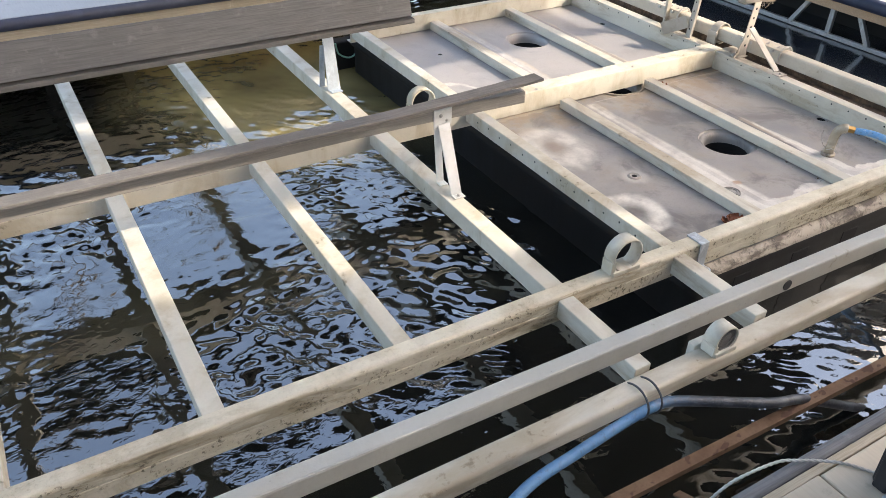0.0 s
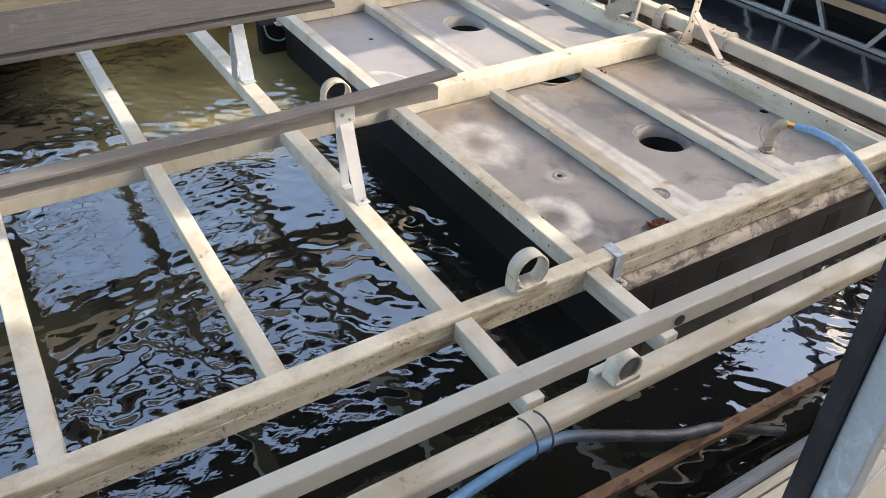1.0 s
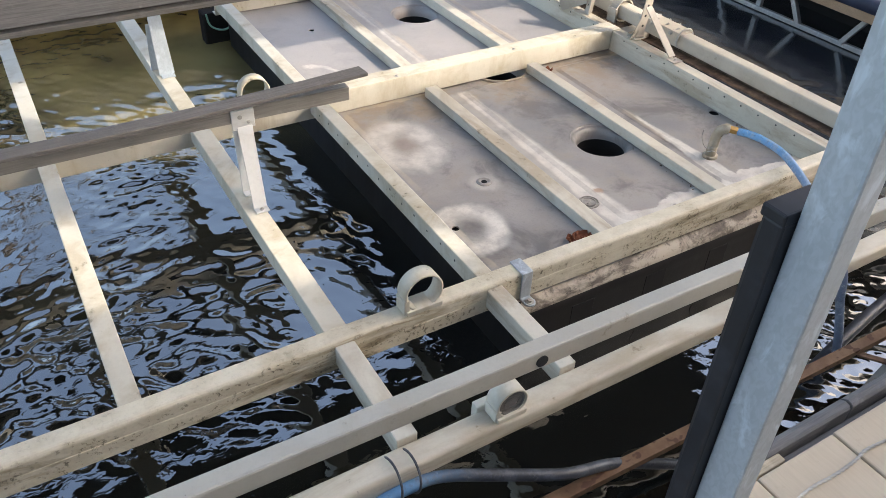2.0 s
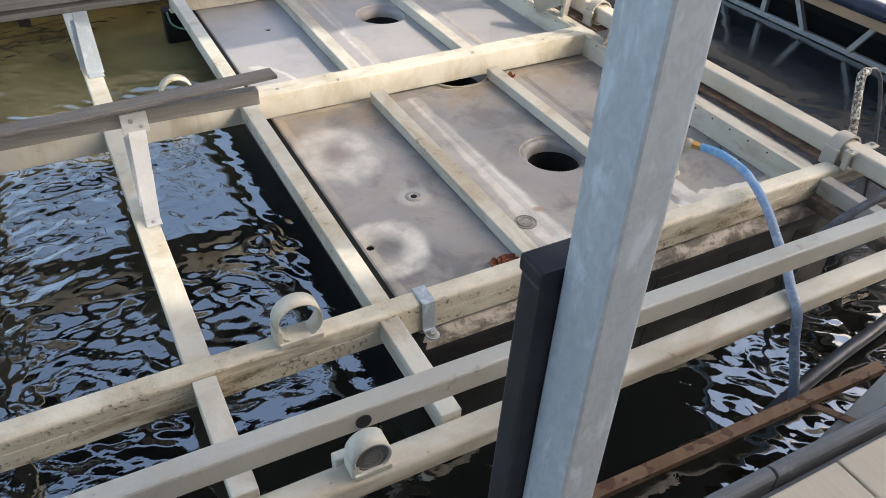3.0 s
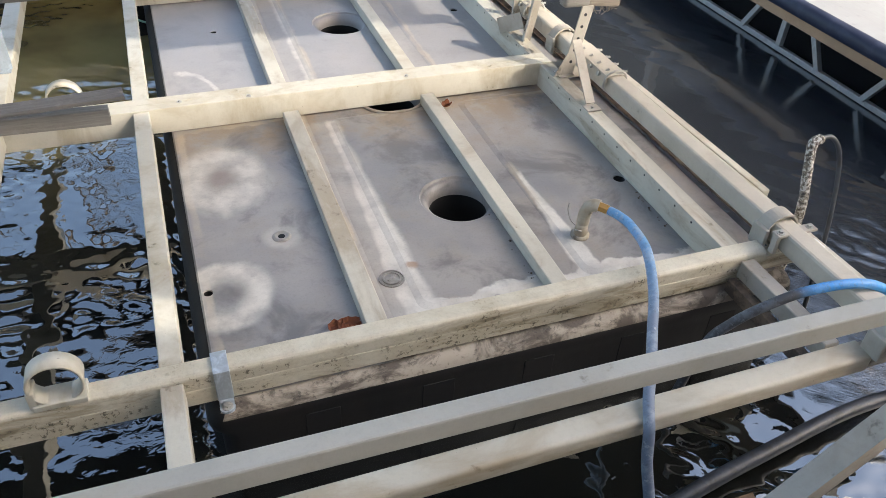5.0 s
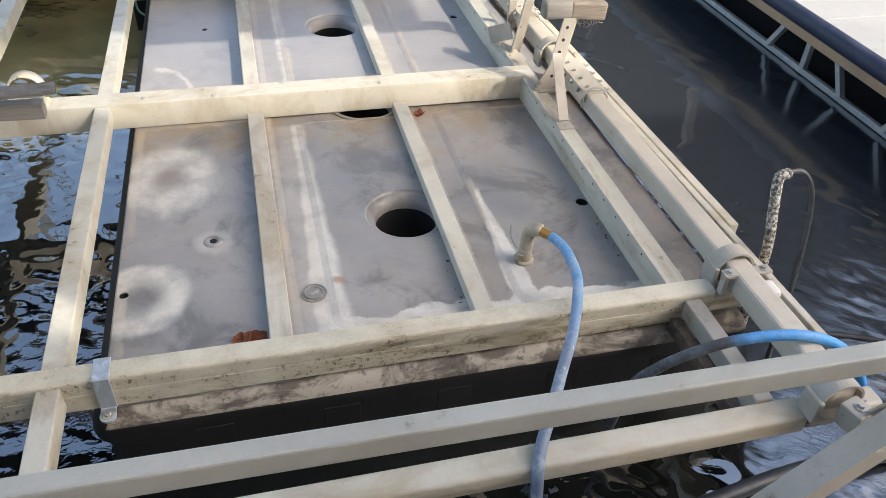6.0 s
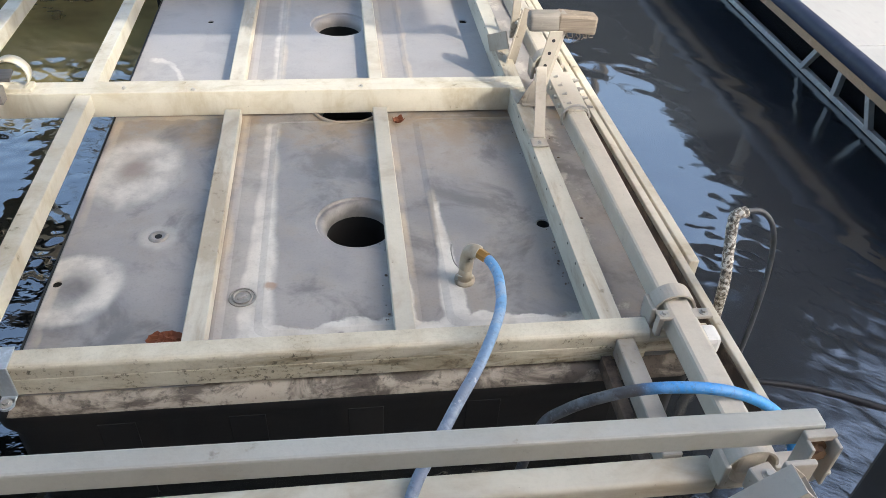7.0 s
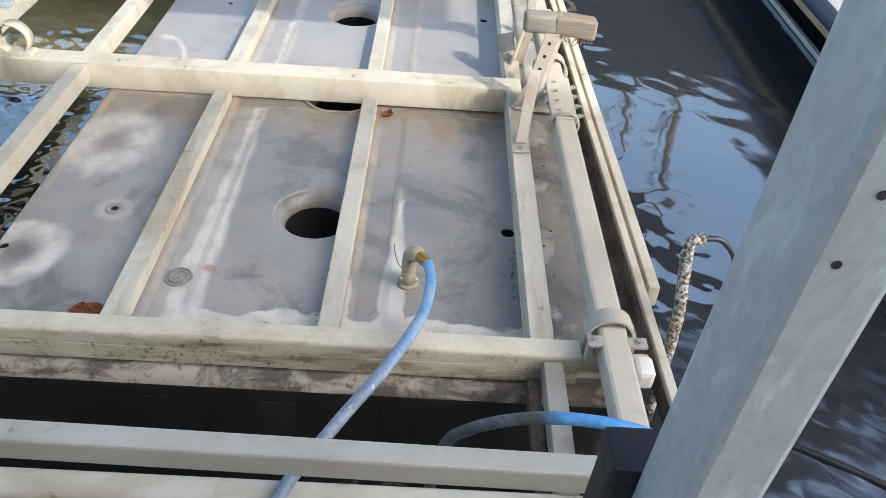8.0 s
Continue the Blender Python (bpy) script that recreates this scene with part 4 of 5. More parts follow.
# ---------------------------------------------------------------- pivot rings, torsion pipe, rails


def pivot_ring(x, y, z, r, parent, mat, capped=False):
    parent = part("pivot_ring", ring((x, y, z), (0, 1, 0), r, r - 0.007, 0.055), mat, parent, "welded steel pivot ring", True)
    bm = bmesh.new()
    add_box(bm, (x - r * 0.95, y - 0.035, z - r - 0.004), (x + r * 0.95, y + 0.035, z - r + 0.014), 0.003)
    add_box(bm, (x - r - 0.004, y - 0.028, z - r), (x - r + 0.016, y + 0.028, z - 0.012), 0.003)
    part("ring_saddle", bm, mat, parent)
    if capped:
        bm = bmesh.new()
        add_cyl(bm, (x, y - 0.022, z), (x, y + 0.012, z), r - 0.0075, segs=28)
        add_ring(bm, (x, y - 0.022, z), (0, 1, 0), r - 0.009, r - 0.014, 0.006, 28)
        add_ring(bm, (x, y - 0.022, z), (0, 1, 0), r * 0.5, r * 0.42, 0.003, 28)
        part("ring_cap", bm, CAP_GREY, parent, "dull brushed grey end cap")


pivot_ring(-0.852, -0.135, 0.184, 0.068, lift, CREAM)
pivot_ring(-0.852, 1.384, 0.184, 0.068, lift, CREAM)
pivot_ring(-0.838, -0.606, 0.136, 0.051, lift, CREAM, True)
part("ring_foot", box((-0.915, -0.575, 0.02), (-0.80, -0.545, 0.10), 0.004), CREAM, lift)

# round front tube across the joist ends
bm = bmesh.new()
add_box(bm, (X_L, -0.646, 0.014), (1.36, -0.568, 0.082), 0.014, None, 4)
part("front_tube", bm, SILTED, lift, "rounded cream front tube with silt stains", True)
bm = bmesh.new()
add_box(bm, (1.3605, -0.642, 0.018), (1.60, -0.572, 0.078), 0.014, None, 4)
part("tube_end", bm, TAUPE, lift, "", True)

# swinging rail in front and above


def hollow_bar(a, c, w, h, wall):
    """A square tube from a to c, open at its ends."""
    a, c = Vector(a), Vector(c)
    x = (c - a).normalized()
    y = Vector((0, 0, 1)).cross(x).normalized()
    z = x.cross(y)
    bm = bmesh.new()
    rows = []
    for p, cut in ((a, 0.0), (a, wall), (c, wall), (c, 0.0)):
        rows.append([bm.verts.new(p + y * (w / 2 - cut) * sy + z * (h / 2 - cut) * sz) for sy, sz in ((-1, -1), (1, -1), (1, 1), (-1, 1))])
    for i in range(4):
        p, q = rows[i], rows[(i + 1) % 4]
        for k in range(4):
            bm.faces.new((p[k], p[(k + 1) % 4], q[(k + 1) % 4], q[k]))
    bmesh.ops.recalc_face_normals(bm, faces=bm.faces)
    return bm


swing_rail = part("swing_rail", bar_between((X_L, -0.732, 0.495), (1.350, -0.827, 0.530), 0.044, 0.057, 0.006), GREY_RAIL, lift, "pale grey-green painted square rail")
# Dark disc on the rail's face paints the shade of its bolt hole.
bm = bmesh.new()
add_cyl(bm, (-0.922, -0.8060, 0.513), (-0.922, -0.8130, 0.513), 0.016, segs=24)
part("rail_hole_disc", bm, RUBBER, swing_rail, "dark disc standing in for a worn bolt hole in the rail")
bm = bmesh.new()
add_box(bm, (1.298, -0.872, 0.540), (1.360, -0.853, 0.556), 0.003)
add_box(bm, (1.298, -0.895, 0.432), (1.305, -0.853, 0.5485), 0.002)
add_box(bm, (1.353, -0.895, 0.432), (1.360, -0.853, 0.5485), 0.002)
add_box(bm, (1.306, -0.860, 0.432), (1.352, -0.853, 0.547), 0.001)
add_box(bm, (1.240, -0.918, 0.470), (1.302, -0.905, 0.540), 0.003)
clevis = part("rail_end_clevis", bm, TAUPE, lift, "taupe steel clevis box on the rail end")
# Black plate on the back web paints the shade of the hollow.
part("clevis_shade_plate", box((1.3065, -0.864, 0.434), (1.3515, -0.8605, 0.486), 0.001), BLACK, clevis, "black plate standing in for the shade inside the clevis")
bm = bmesh.new()
add_cyl(bm, (1.329, -0.8605, 0.512), (1.329, -0.868, 0.512), 0.023, segs=20)
add_cyl(bm, (1.329, -0.868, 0.512), (1.329, -0.884, 0.512), 0.0155, segs=6)
part("pivot_bolt", bm, RUST, clevis, "rusty pivot bolt")
part("strut", hollow_bar((1.268, -0.946, 0.525), (0.40, -0.965, -0.32), 0.060, 0.058, 0.005), TAUPE, lift, "taupe painted steel strut reaching down to the water")
part("link_plate", bar_between((1.365, -0.872, 0.45), (1.475, -0.70, 0.12), 0.036, 0.010, 0.003), TAUPE, lift)
bm = bmesh.new()
add_box(bm, (-0.029, -0.032, -0.040), (0.029, 0.032, 0.036), 0.005)
bmesh.ops.transform(bm, matrix=pose(1.428, -0.700, 0.135, 0, -4, 14), verts=bm.verts)
block = part("pivot_block", bm, TAUPE, lift, "taupe pivot block on the tube end")
bolt(block, (1.430, -0.702, 0.171), (0, 0, 1), 0.010)

# torsion pipe along the side
PIPE = [(1.378, 2.60, 0.150), (1.380, 1.45, 0.150), (1.405, -0.10, 0.150), (1.417, -0.655, 0.150)]
part("torsion_tube", bar_between(PIPE[0], PIPE[3], 0.078, 0.078, 0.011), PIPE_PAINT, lift, "beige painted square torsion tube")


def pipe_x(y):
    return 1.378 + (2.60 - y) * 0.0121


for y, z in ((-0.10, 0.150), (1.484, 0.150), (-0.632, 0.138)):
    x = pipe_x(y)
    collar = part("pipe_collar", ring((x, y, z), (0, 1, 0), 0.066, 0.0595, 0.055), TAUPE, lift, "welded round collar")
    part("collar_saddle", box((x - 0.074, y - 0.035, z - 0.06), (x - 0.058, y + 0.035, z + 0.02), 0.004), TAUPE, collar)
    part("collar_saddle", box((x + 0.058, y - 0.035, z - 0.06), (x + 0.074, y + 0.035, z + 0.005), 0.004), TAUPE, collar)
for y in (-0.172,):
    x = pipe_x(y)
    bm = bmesh.new()
    add_box(bm, (x - 0.075, y - 0.018, 0.178), (x + 0.085, y + 0.018, 0.188), 0.002)
    add_box(bm, (x - 0.072, y - 0.012, 0.11), (x - 0.056, y + 0.012, 0.18), 0.002)
    clamp = part("clamp_bar", bm, TAUPE, lift, "flat clamp bar across the pipe")
    bolt(clamp, (x - 0.055, y, 0.188), (0, 0, 1), 0.008)
    bolt(clamp, (x + 0.062, y, 0.188), (0, 0, 1), 0.008)
part("float_block", box((1.47, -0.235, 0.07), (1.525, -0.165, 0.135), 0.014), WHITE_STEEL, lift)
# bolted sleeve
for y0, y1 in ((0.98, 1.31), (1.80, 2.02)):
    xm = pipe_x((y0 + y1) / 2)
    bm = bmesh.new()
    add_box(bm, (xm - 0.050, y0, 0.1905), (xm + 0.048, y1, 0.1985), 0.003)
    add_box(bm, (xm - 0.050, y0 + 0.002, 0.150), (xm - 0.0435, y1 - 0.002, 0.192), 0.002)
    add_box(bm, (xm + 0.0415, y0 + 0.002, 0.150), (xm + 0.048, y1 - 0.002, 0.192), 0.002)
    sleeve = part("sleeve", bm, PIPE_PAINT, lift, "bolted pipe sleeve")
    n = 4 if y0 < 1.5 else 3
    for k in range(n):
        y = y0 + 0.05 + k * (y1 - y0 - 0.1) / (n - 1)
        bm = bmesh.new()
        add_cyl(bm, (xm + 0.046, y, 0.178), (xm + 0.082, y - 0.004, 0.184), 0.0055, segs=8)
        add_cyl(bm, (xm + 0.056, y - 0.001, 0.1795), (xm + 0.068, y - 0.003, 0.1815), 0.011, segs=6)
        part("sleeve_bolt", bm, STEEL, sleeve)
        bm = bmesh.new()
        add_cyl(bm, (xm - 0.050, y + 0.01, 0.182), (xm - 0.064, y + 0.008, 0.186), 0.010, segs=6)
        add_cyl(bm, (xm - 0.028, y, 0.197), (xm - 0.012, y - 0.004, 0.206), 0.006, segs=8)
        part("sleeve_pin", bm, STEEL, sleeve)
    bm = bmesh.new()
    add_tube(bm, [Vector((xm + 0.058 * math.cos(a), y0 + 0.004, 0.16 + 0.056 * math.sin(a))) for a in np.linspace(-0.6, math.pi + 0.6, 14)], 0.005, 8)
    part("wire_tie", bm, STEEL, sleeve)

part("gutter", bar_between((1.452, 2.70, 0.012), (1.530, -0.10, 0.012), 0.085, 0.008, 0.002), RUST_FILM, lift, "rust-brown gutter plate below the pipe")

# outer rail beyond the pipe, with a gap between
for (ya, xa), (yb, xb), w, zt, nm in (((2.70, 1.489), (-0.46, 1.581), 0.028, 0.088, "outer_rail"), ((2.70, 1.535), (0.172, 1.610), 0.035, 0.080, "outer_angle")):
    part(nm, bar_between((xa, ya, zt - 0.04), (xb, yb, zt - 0.04), w, 0.08, 0.004), CREAM, lift)
    if nm == "outer_rail":
        part("rail_web", bar_between((xa - 0.017, ya, zt - 0.052), (xb - 0.017, yb, zt - 0.052), 0.004, 0.07, 0.001), RUST_FILM, lift, "rust-brown stained inner face")
for y in (1.36, 2.7):
    part("outer_tie", box((1.245, y - 0.035, 0.02), (1.49, y + 0.035, 0.085), 0.004), TAUPE, lift)
part("outer_tie", box((1.288, -0.162, 0.02), (1.535, -0.112, 0.082), 0.004), CREAM_DIRTY, lift)

def flat_leg(a, c, w0, w1, thick=0.006):
    """A flat bar from a to c, its width along x running from w0 to w1."""
    a, c = Vector(a), Vector(c)
    up = Vector((1, 0, 0)).cross(c - a).normalized() * thick
    bm = bmesh.new()
    rows = []
    for p, w in ((a, w0), (c, w1)):
        o = Vector((w / 2, 0, 0))
        rows.append([bm.verts.new(q) for q in (p - o, p + o, p + o + up, p - o + up)])
    for k in range(4):
        bm.faces.new((rows[0][k], rows[0][(k + 1) % 4], rows[1][(k + 1) % 4], rows[1][k]))
    bm.faces.new(rows[0])
    bm.faces.new(rows[1][::-1])
    bmesh.ops.recalc_face_normals(bm, faces=bm.faces)
    bmesh.ops.bevel(bm, geom=list(bm.edges), offset=0.0012, segments=1, profile=0.5, affect="EDGES")
    return bm


# guide arms over the middle beam
arm = thing("guide_arm", (1.27, 1.19, TOP), "taupe perforated steel guide arm with a frayed timber top bar", "guide arm", "guide arms on the lift")
foot_at, head_at = Vector((1.266, 1.192, 0.106)), Vector((1.336, 1.216, 0.425))
upright = part("upright", flat_leg(foot_at, head_at, 0.056, 0.056), TAUPE, arm, "slotted steel upright")
part("flange", bar_between(foot_at + Vector((0.032, 0.017, 0.002)), head_at + Vector((0.032, 0.017, -0.002)), 0.034, 0.006, 0.001, radians(90)), TAUPE, upright)
face = Vector((1, 0, 0)).cross(head_at - foot_at).normalized()
# Dark discs on the face stand in for the open slots' shade.
for k in range(5):
    at = foot_at.lerp(head_at, 0.22 + 0.165 * k) + face * 0.006
    part("slot_disc", cyl(at - face * 0.001, at + face * 0.0008, 0.0072), RUBBER, upright)
brace = part("brace", flat_leg((1.232, 0.898, 0.122), (1.284, 1.178, 0.285), 0.044, 0.044, 0.007), TAUPE, arm, "flat diagonal brace")
brace_foot = part("brace_foot", box((1.196, 0.845, 0.1125), (1.262, 0.899, 0.1195), 0.002), TAUPE, brace)
bolt(brace_foot, (1.228, 0.868, 0.1195), (0, 0, 1), 0.006)
part("gusset", flat_leg((1.228, 1.195, 0.108), (1.262, 1.197, 0.215), 0.05, 0.008, 0.005), TAUPE, arm)
part("base_plate", box((1.222, 1.165, 0.1125), (1.300, 1.235, 0.1185), 0.002), TAUPE, arm)
part("top_bar", box((1.222, 1.214, 0.418), (1.380, 1.280, 0.494), 0.014), BUNK_TAN, arm, "rounded grey-brown timber bar", True)
bm = bmesh.new()
add_box(bm, (1.336, 1.212, 0.416), (1.502, 1.282, 0.496), 0.012)
for v in bm.verts:
    v.co += Vector((0, 0, -0.15 * max(0, v.co.x - 1.40))) + noise.noise_vector(v.co * 22) * 0.005
timber_end = part("timber_end", bm, OLD_WOOD, arm, "frayed weathered timber end")
for k in range(16):
    x = 1.36 + random.random() * 0.13
    y = 1.218 + random.random() * 0.058
    part("fray", tube([(x, y, 0.414), (x + random.uniform(-0.01, 0.01), y + random.uniform(-0.01, 0.01), 0.395), (x + random.uniform(-0.02, 0.02), y, 0.368 + random.random() * 0.025)], 0.0015, 4, 5), OLD_WOOD, timber_end)

arm_far = thing("guide_arm", (1.22, 1.6, TOP), "short perforated angle upright bolted to the lift side", "guide arm", "guide arms on the lift")
bm = bmesh.new()
add_box(bm, (-0.004, -0.028, 0.0), (0.004, 0.028, 0.26), 0.001)
add_box(bm, (-0.004, 0.021, 0.0), (0.040, 0.028, 0.26), 0.001)
bmesh.ops.transform(bm, matrix=pose(1.235, 1.60, 0.098, -10, 10, -20), verts=bm.verts)
upright = part("upright", bm, TAUPE, arm_far)
# Slots here are dark discs too, painting shade without a cut.
for k in range(4):
    m = pose(1.235, 1.60, 0.098, -10, 10, -20)
    bm = bmesh.new()
    add_cyl(bm, m @ Vector((-0.0045, 0.0, 0.06 + 0.055 * k)), m @ Vector((-0.0055, 0.0, 0.06 + 0.055 * k)), 0.006, segs=12)
    part("slot_disc", bm, RUBBER, upright)
part("gusset", bar_between((1.18, 1.78, 0.115), (1.235, 1.63, 0.20), 0.005, 0.08, 0.001), TAUPE, arm_far)
part("top_block", box((1.23, 1.86, 0.36), (1.42, 1.93, 0.44), 0.012), OLD_WOOD, arm_far)
part("block_post", box((1.305, 1.885, 0.09), (1.345, 1.905, 0.362), 0.003), TAUPE, arm_far)

# standpipe with a thin hose
stand = thing("standpipe", (1.645, 0.02, WATER_Z), "lime-crusted standpipe with elbow and thin grey hose", "standpipe")
bm = bmesh.new()
path = smooth_path([(1.650, 0.005, -0.4), (1.645, 0.02, 0.05), (1.632, 0.045, 0.22), (1.622, 0.062, 0.325), (1.630, 0.068, 0.352), (1.660, 0.072, 0.358)], 12)
add_tube(bm, path, lambda s: 0.017 + 0.0006 * math.sin(s * 60), 16)
for v in bm.verts:
    v.co += noise.noise_vector(v.co * 130) * 0.0022
part("pipe", bm, LIMED, stand, "", True)
part("thin_hose", tube([(1.655, 0.072, 0.360), (1.715, 0.075, 0.352), (1.765, 0.065, 0.29), (1.775, 0.03, 0.18), (1.74, -0.04, 0.02), (1.69, -0.11, -0.16), (1.66, -0.16, -0.36)], 0.0085), HOSE_GREY, stand, "", True)

# ---------------------------------------------------------------- bunks on brackets
bunk = thing("bunk_board", (-2.4, 0.79, 0.36), "weathered grey wooden bunk board with a lifting top slat", "bunk board", "bunk boards")


def warped_board(x1, outline, rise, skew=0.0, n=48):
    """A board along x with the given (y, z) outline; rise(x) lifts it, skew slants its end."""
    bm = bmesh.new()
    rows = []
    for k in range(n + 1):
        s = k / n
        row = []
        for y, z in outline:
            x = X_L + (x1 - X_L) * s + skew * s * (y - outline[0][0])
            row.append(bm.verts.new((x, y, z + rise(x) + 0.0012 * noise.noise(Vector((x * 7, y * 40, z * 40))))))
        rows.append(row)
    m = len(outline)
    for p, q in zip(rows, rows[1:]):
        for k in range(m):
            bm.faces.new((p[k], p[(k + 1) % m], q[(k + 1) % m], q[k]))
    bm.faces.new(rows[0])
    bm.faces.new(rows[-1][::-1])
    bmesh.ops.recalc_face_normals(bm, faces=bm.faces)
    return bm


part("board", warped_board(-0.655, [(0.790, 0.379), (0.828, 0.379), (0.832, 0.383), (0.832, 0.430), (0.828, 0.434), (0.793, 0.434), (0.790, 0.431)], lambda x: -0.014 * max(0.0, (x + 1.25) / 0.6)), BUNK_TAN, bunk, "grey-brown timber board")
part("top_slat", warped_board(-0.592, [(0.748, 0.4450), (0.812, 0.4490), (0.814, 0.4520), (0.812, 0.4600), (0.751, 0.4570), (0.748, 0.4545)], lambda x: 0.026 * max(0.0, (x + 1.35) / 0.75) ** 1.3, -0.12), SLAT, bunk, "weathered slat warped up at its end")

bunk_far = thing("bunk_board", (-2.4, 1.95, 0.34), "wide dark weathered bunk board tilted on its bracket", "bunk board", "bunk boards")
bm = bmesh.new()
add_box(bm, (X_L, -0.022, -0.085), (-0.60, 0.022, 0.085), 0.004)
bmesh.ops.transform(bm, matrix=pose(0, 1.985, 0.490, -18, 0, 0), verts=bm.verts)
part("board", bm, BUNK_DARK, bunk_far, "wide dark board")
part("rail", box((X_L, 1.925, 0.375), (-0.590, 1.985, 0.402), 0.004), SLAT, bunk_far)


br = thing("bunk_bracket", (-1.11, 0.66, TOP), "white painted steel bracket holding the slatted bunk board", "bracket", "bunk brackets")
plate = part("plate", box((-1.126, 0.781, 0.352), (-1.040, 0.788, 0.428), 0.002), WHITE_STEEL, br, "bracket plate screwed to the board")
bolt(plate, (-1.095, 0.781, 0.40), (0, -1, 0), 0.005)
bolt(plate, (-1.065, 0.781, 0.375), (0, -1, 0), 0.004)
leg = part("leg", flat_leg((-1.112, 0.612, 0.113), (-1.083, 0.778, 0.362), 0.050, 0.058), WHITE_STEEL, br)
foot = part("foot", box((-1.138, 0.575, 0.1108), (-1.086, 0.613, 0.1165), 0.002), WHITE_STEEL, leg)
leg = part("leg", flat_leg((-1.118, 0.738, 0.113), (-1.112, 0.782, 0.352), 0.034, 0.034), WHITE_STEEL, br)
part("foot", box((-1.136, 0.700, 0.1108), (-1.098, 0.738, 0.1165), 0.002), WHITE_STEEL, leg)
bolt(foot, (-1.112, 0.592, 0.1165), (0, 0, 1), 0.005)

br = thing("bunk_bracket", (-1.12, 1.92, TOP), "flared galvanised bracket holding the wide dark bunk board", "bracket", "bunk brackets")
leg = part("leg", flat_leg((-1.118, 1.865, 0.113), (-1.118, 1.916, 0.380), 0.072, 0.060), GALV, br)
part("foot", box((-1.150, 1.820, 0.1108), (-1.086, 1.866, 0.1165), 0.002), GALV, leg)
leg = part("leg", flat_leg((-1.158, 1.935, 0.113), (-1.150, 1.922, 0.345), 0.03, 0.026), GALV, br)
part("foot", box((-1.174, 1.932, 0.1108), (-1.138, 1.962, 0.1165), 0.002), GALV, leg)

# ---------------------------------------------------------------- hoses


def hose(name, label, pieces, radius):
    pts, mat, lab = pieces[0]
    return tagged(part(name, tube(pts, radius, 10, 16), mat, None, "", True), label, "hose")


fitting = thing("hose_fitting", (0.845, 0.205, 0.0), "lime-stained elbow fitting with brass nipple on the tank", "pipe fitting")
bm = bmesh.new()
add_cyl(bm, (0.845, 0.215, 0.0), (0.845, 0.215, 0.012), 0.034, segs=24)
add_cyl(bm, (0.845, 0.215, 0.010), (0.846, 0.213, 0.075), 0.024, 0.021, 24)
add_tube(bm, smooth_path([(0.846, 0.213, 0.06), (0.847, 0.212, 0.10), (0.853, 0.204, 0.135), (0.866, 0.188, 0.15), (0.876, 0.178, 0.150)], 6), 0.023, 18)
elbow = part("elbow", bm, PVC, fitting, "", True)
bm = bmesh.new()
add_cyl(bm, (0.874, 0.180, 0.151), (0.897, 0.155, 0.148), 0.018, segs=6)
add_cyl(bm, (0.890, 0.163, 0.149), (0.908, 0.143, 0.145), 0.0145, segs=18)
part("brass_nipple", bm, BRASS, elbow)
part("twisted_wire", tube([(0.838, 0.232, 0.03), (0.812, 0.24, 0.06), (0.80, 0.25, 0.10), (0.798, 0.247, 0.135)], 0.002, 6, 6), STEEL, elbow)
part("twisted_wire", tube([(0.838, 0.232, 0.02), (0.82, 0.21, 0.035), (0.815, 0.19, 0.05), (0.83, 0.185, 0.045)], 0.002, 6, 6), STEEL, elbow)

hose("water_hose", "worn blue hose arching over the front beam into the water", [
    ([(0.903, 0.148, 0.146), (0.912, 0.10, 0.155), (0.914, 0.03, 0.163), (0.893, -0.10, 0.166), (0.815, -0.27, 0.156), (0.728, -0.41, 0.142), (0.66, -0.52, 0.125), (0.608, -0.60, 0.104), (0.580, -0.664, 0.066), (0.580, -0.695, -0.04), (0.60, -0.735, -0.19), (0.630, -0.775, -0.42)], HOSE_ARCH, "")], 0.0160)
hose("water_hose", "grey and bright blue hose looped over the lift corner", [
    ([(0.93, -0.36, -0.36), (0.97, -0.38, -0.03), (1.03, -0.40, 0.08), (1.13, -0.43, 0.165), (1.235, -0.45, 0.205), (1.36, -0.475, 0.221), (1.47, -0.485, 0.19), (1.57, -0.495, 0.12), (1.63, -0.53, 0.02), (1.65, -0.58, -0.14), (1.62, -0.64, -0.37)], HOSE_LOOP, "")], 0.0155)
h3 = hose("water_hose", "blue and grey hose tied with cord to the front tube", [
    ([(-2.15, -0.85, 0.02), (-1.85, -0.765, 0.0), (-1.66, -0.70, 0.0), (-1.475, -0.675, 0.0), (-1.30, -0.662, 0.012), (-1.19, -0.662, 0.025), (-1.08, -0.664, 0.008), (-0.92, -0.725, -0.02), (-0.745, -0.790, -0.055), (-0.58, -0.795, -0.115), (-0.45, -0.80, -0.19), (-0.15, -0.85, -0.34)], HOSE_TIED, "")], 0.0175)
for x in (-1.215, -1.160):
    bm = bmesh.new()
    add_tube(bm, [Vector((x + 0.01 * math.sin(a), -0.626 + 0.064 * math.cos(a), 0.042 + 0.052 * math.sin(a))) for a in np.linspace(0, math.tau, 28)], 0.0036, 8)
    tagged(part("cord_tie", bm, HOSE_GREY, None, "", True), "grey cord lashed round the front tube and hose", "cord", "cord ties")
hose("drain_pipe", "black silted pipe lying in the water by the dock", [
    ([(0.40, -0.76, -0.33), (0.72, -0.71, -0.275), (1.05, -0.66, -0.255), (1.55, -0.60, -0.25), (2.1, -0.62, -0.29)], HOSE_GREY, "")], 0.024)
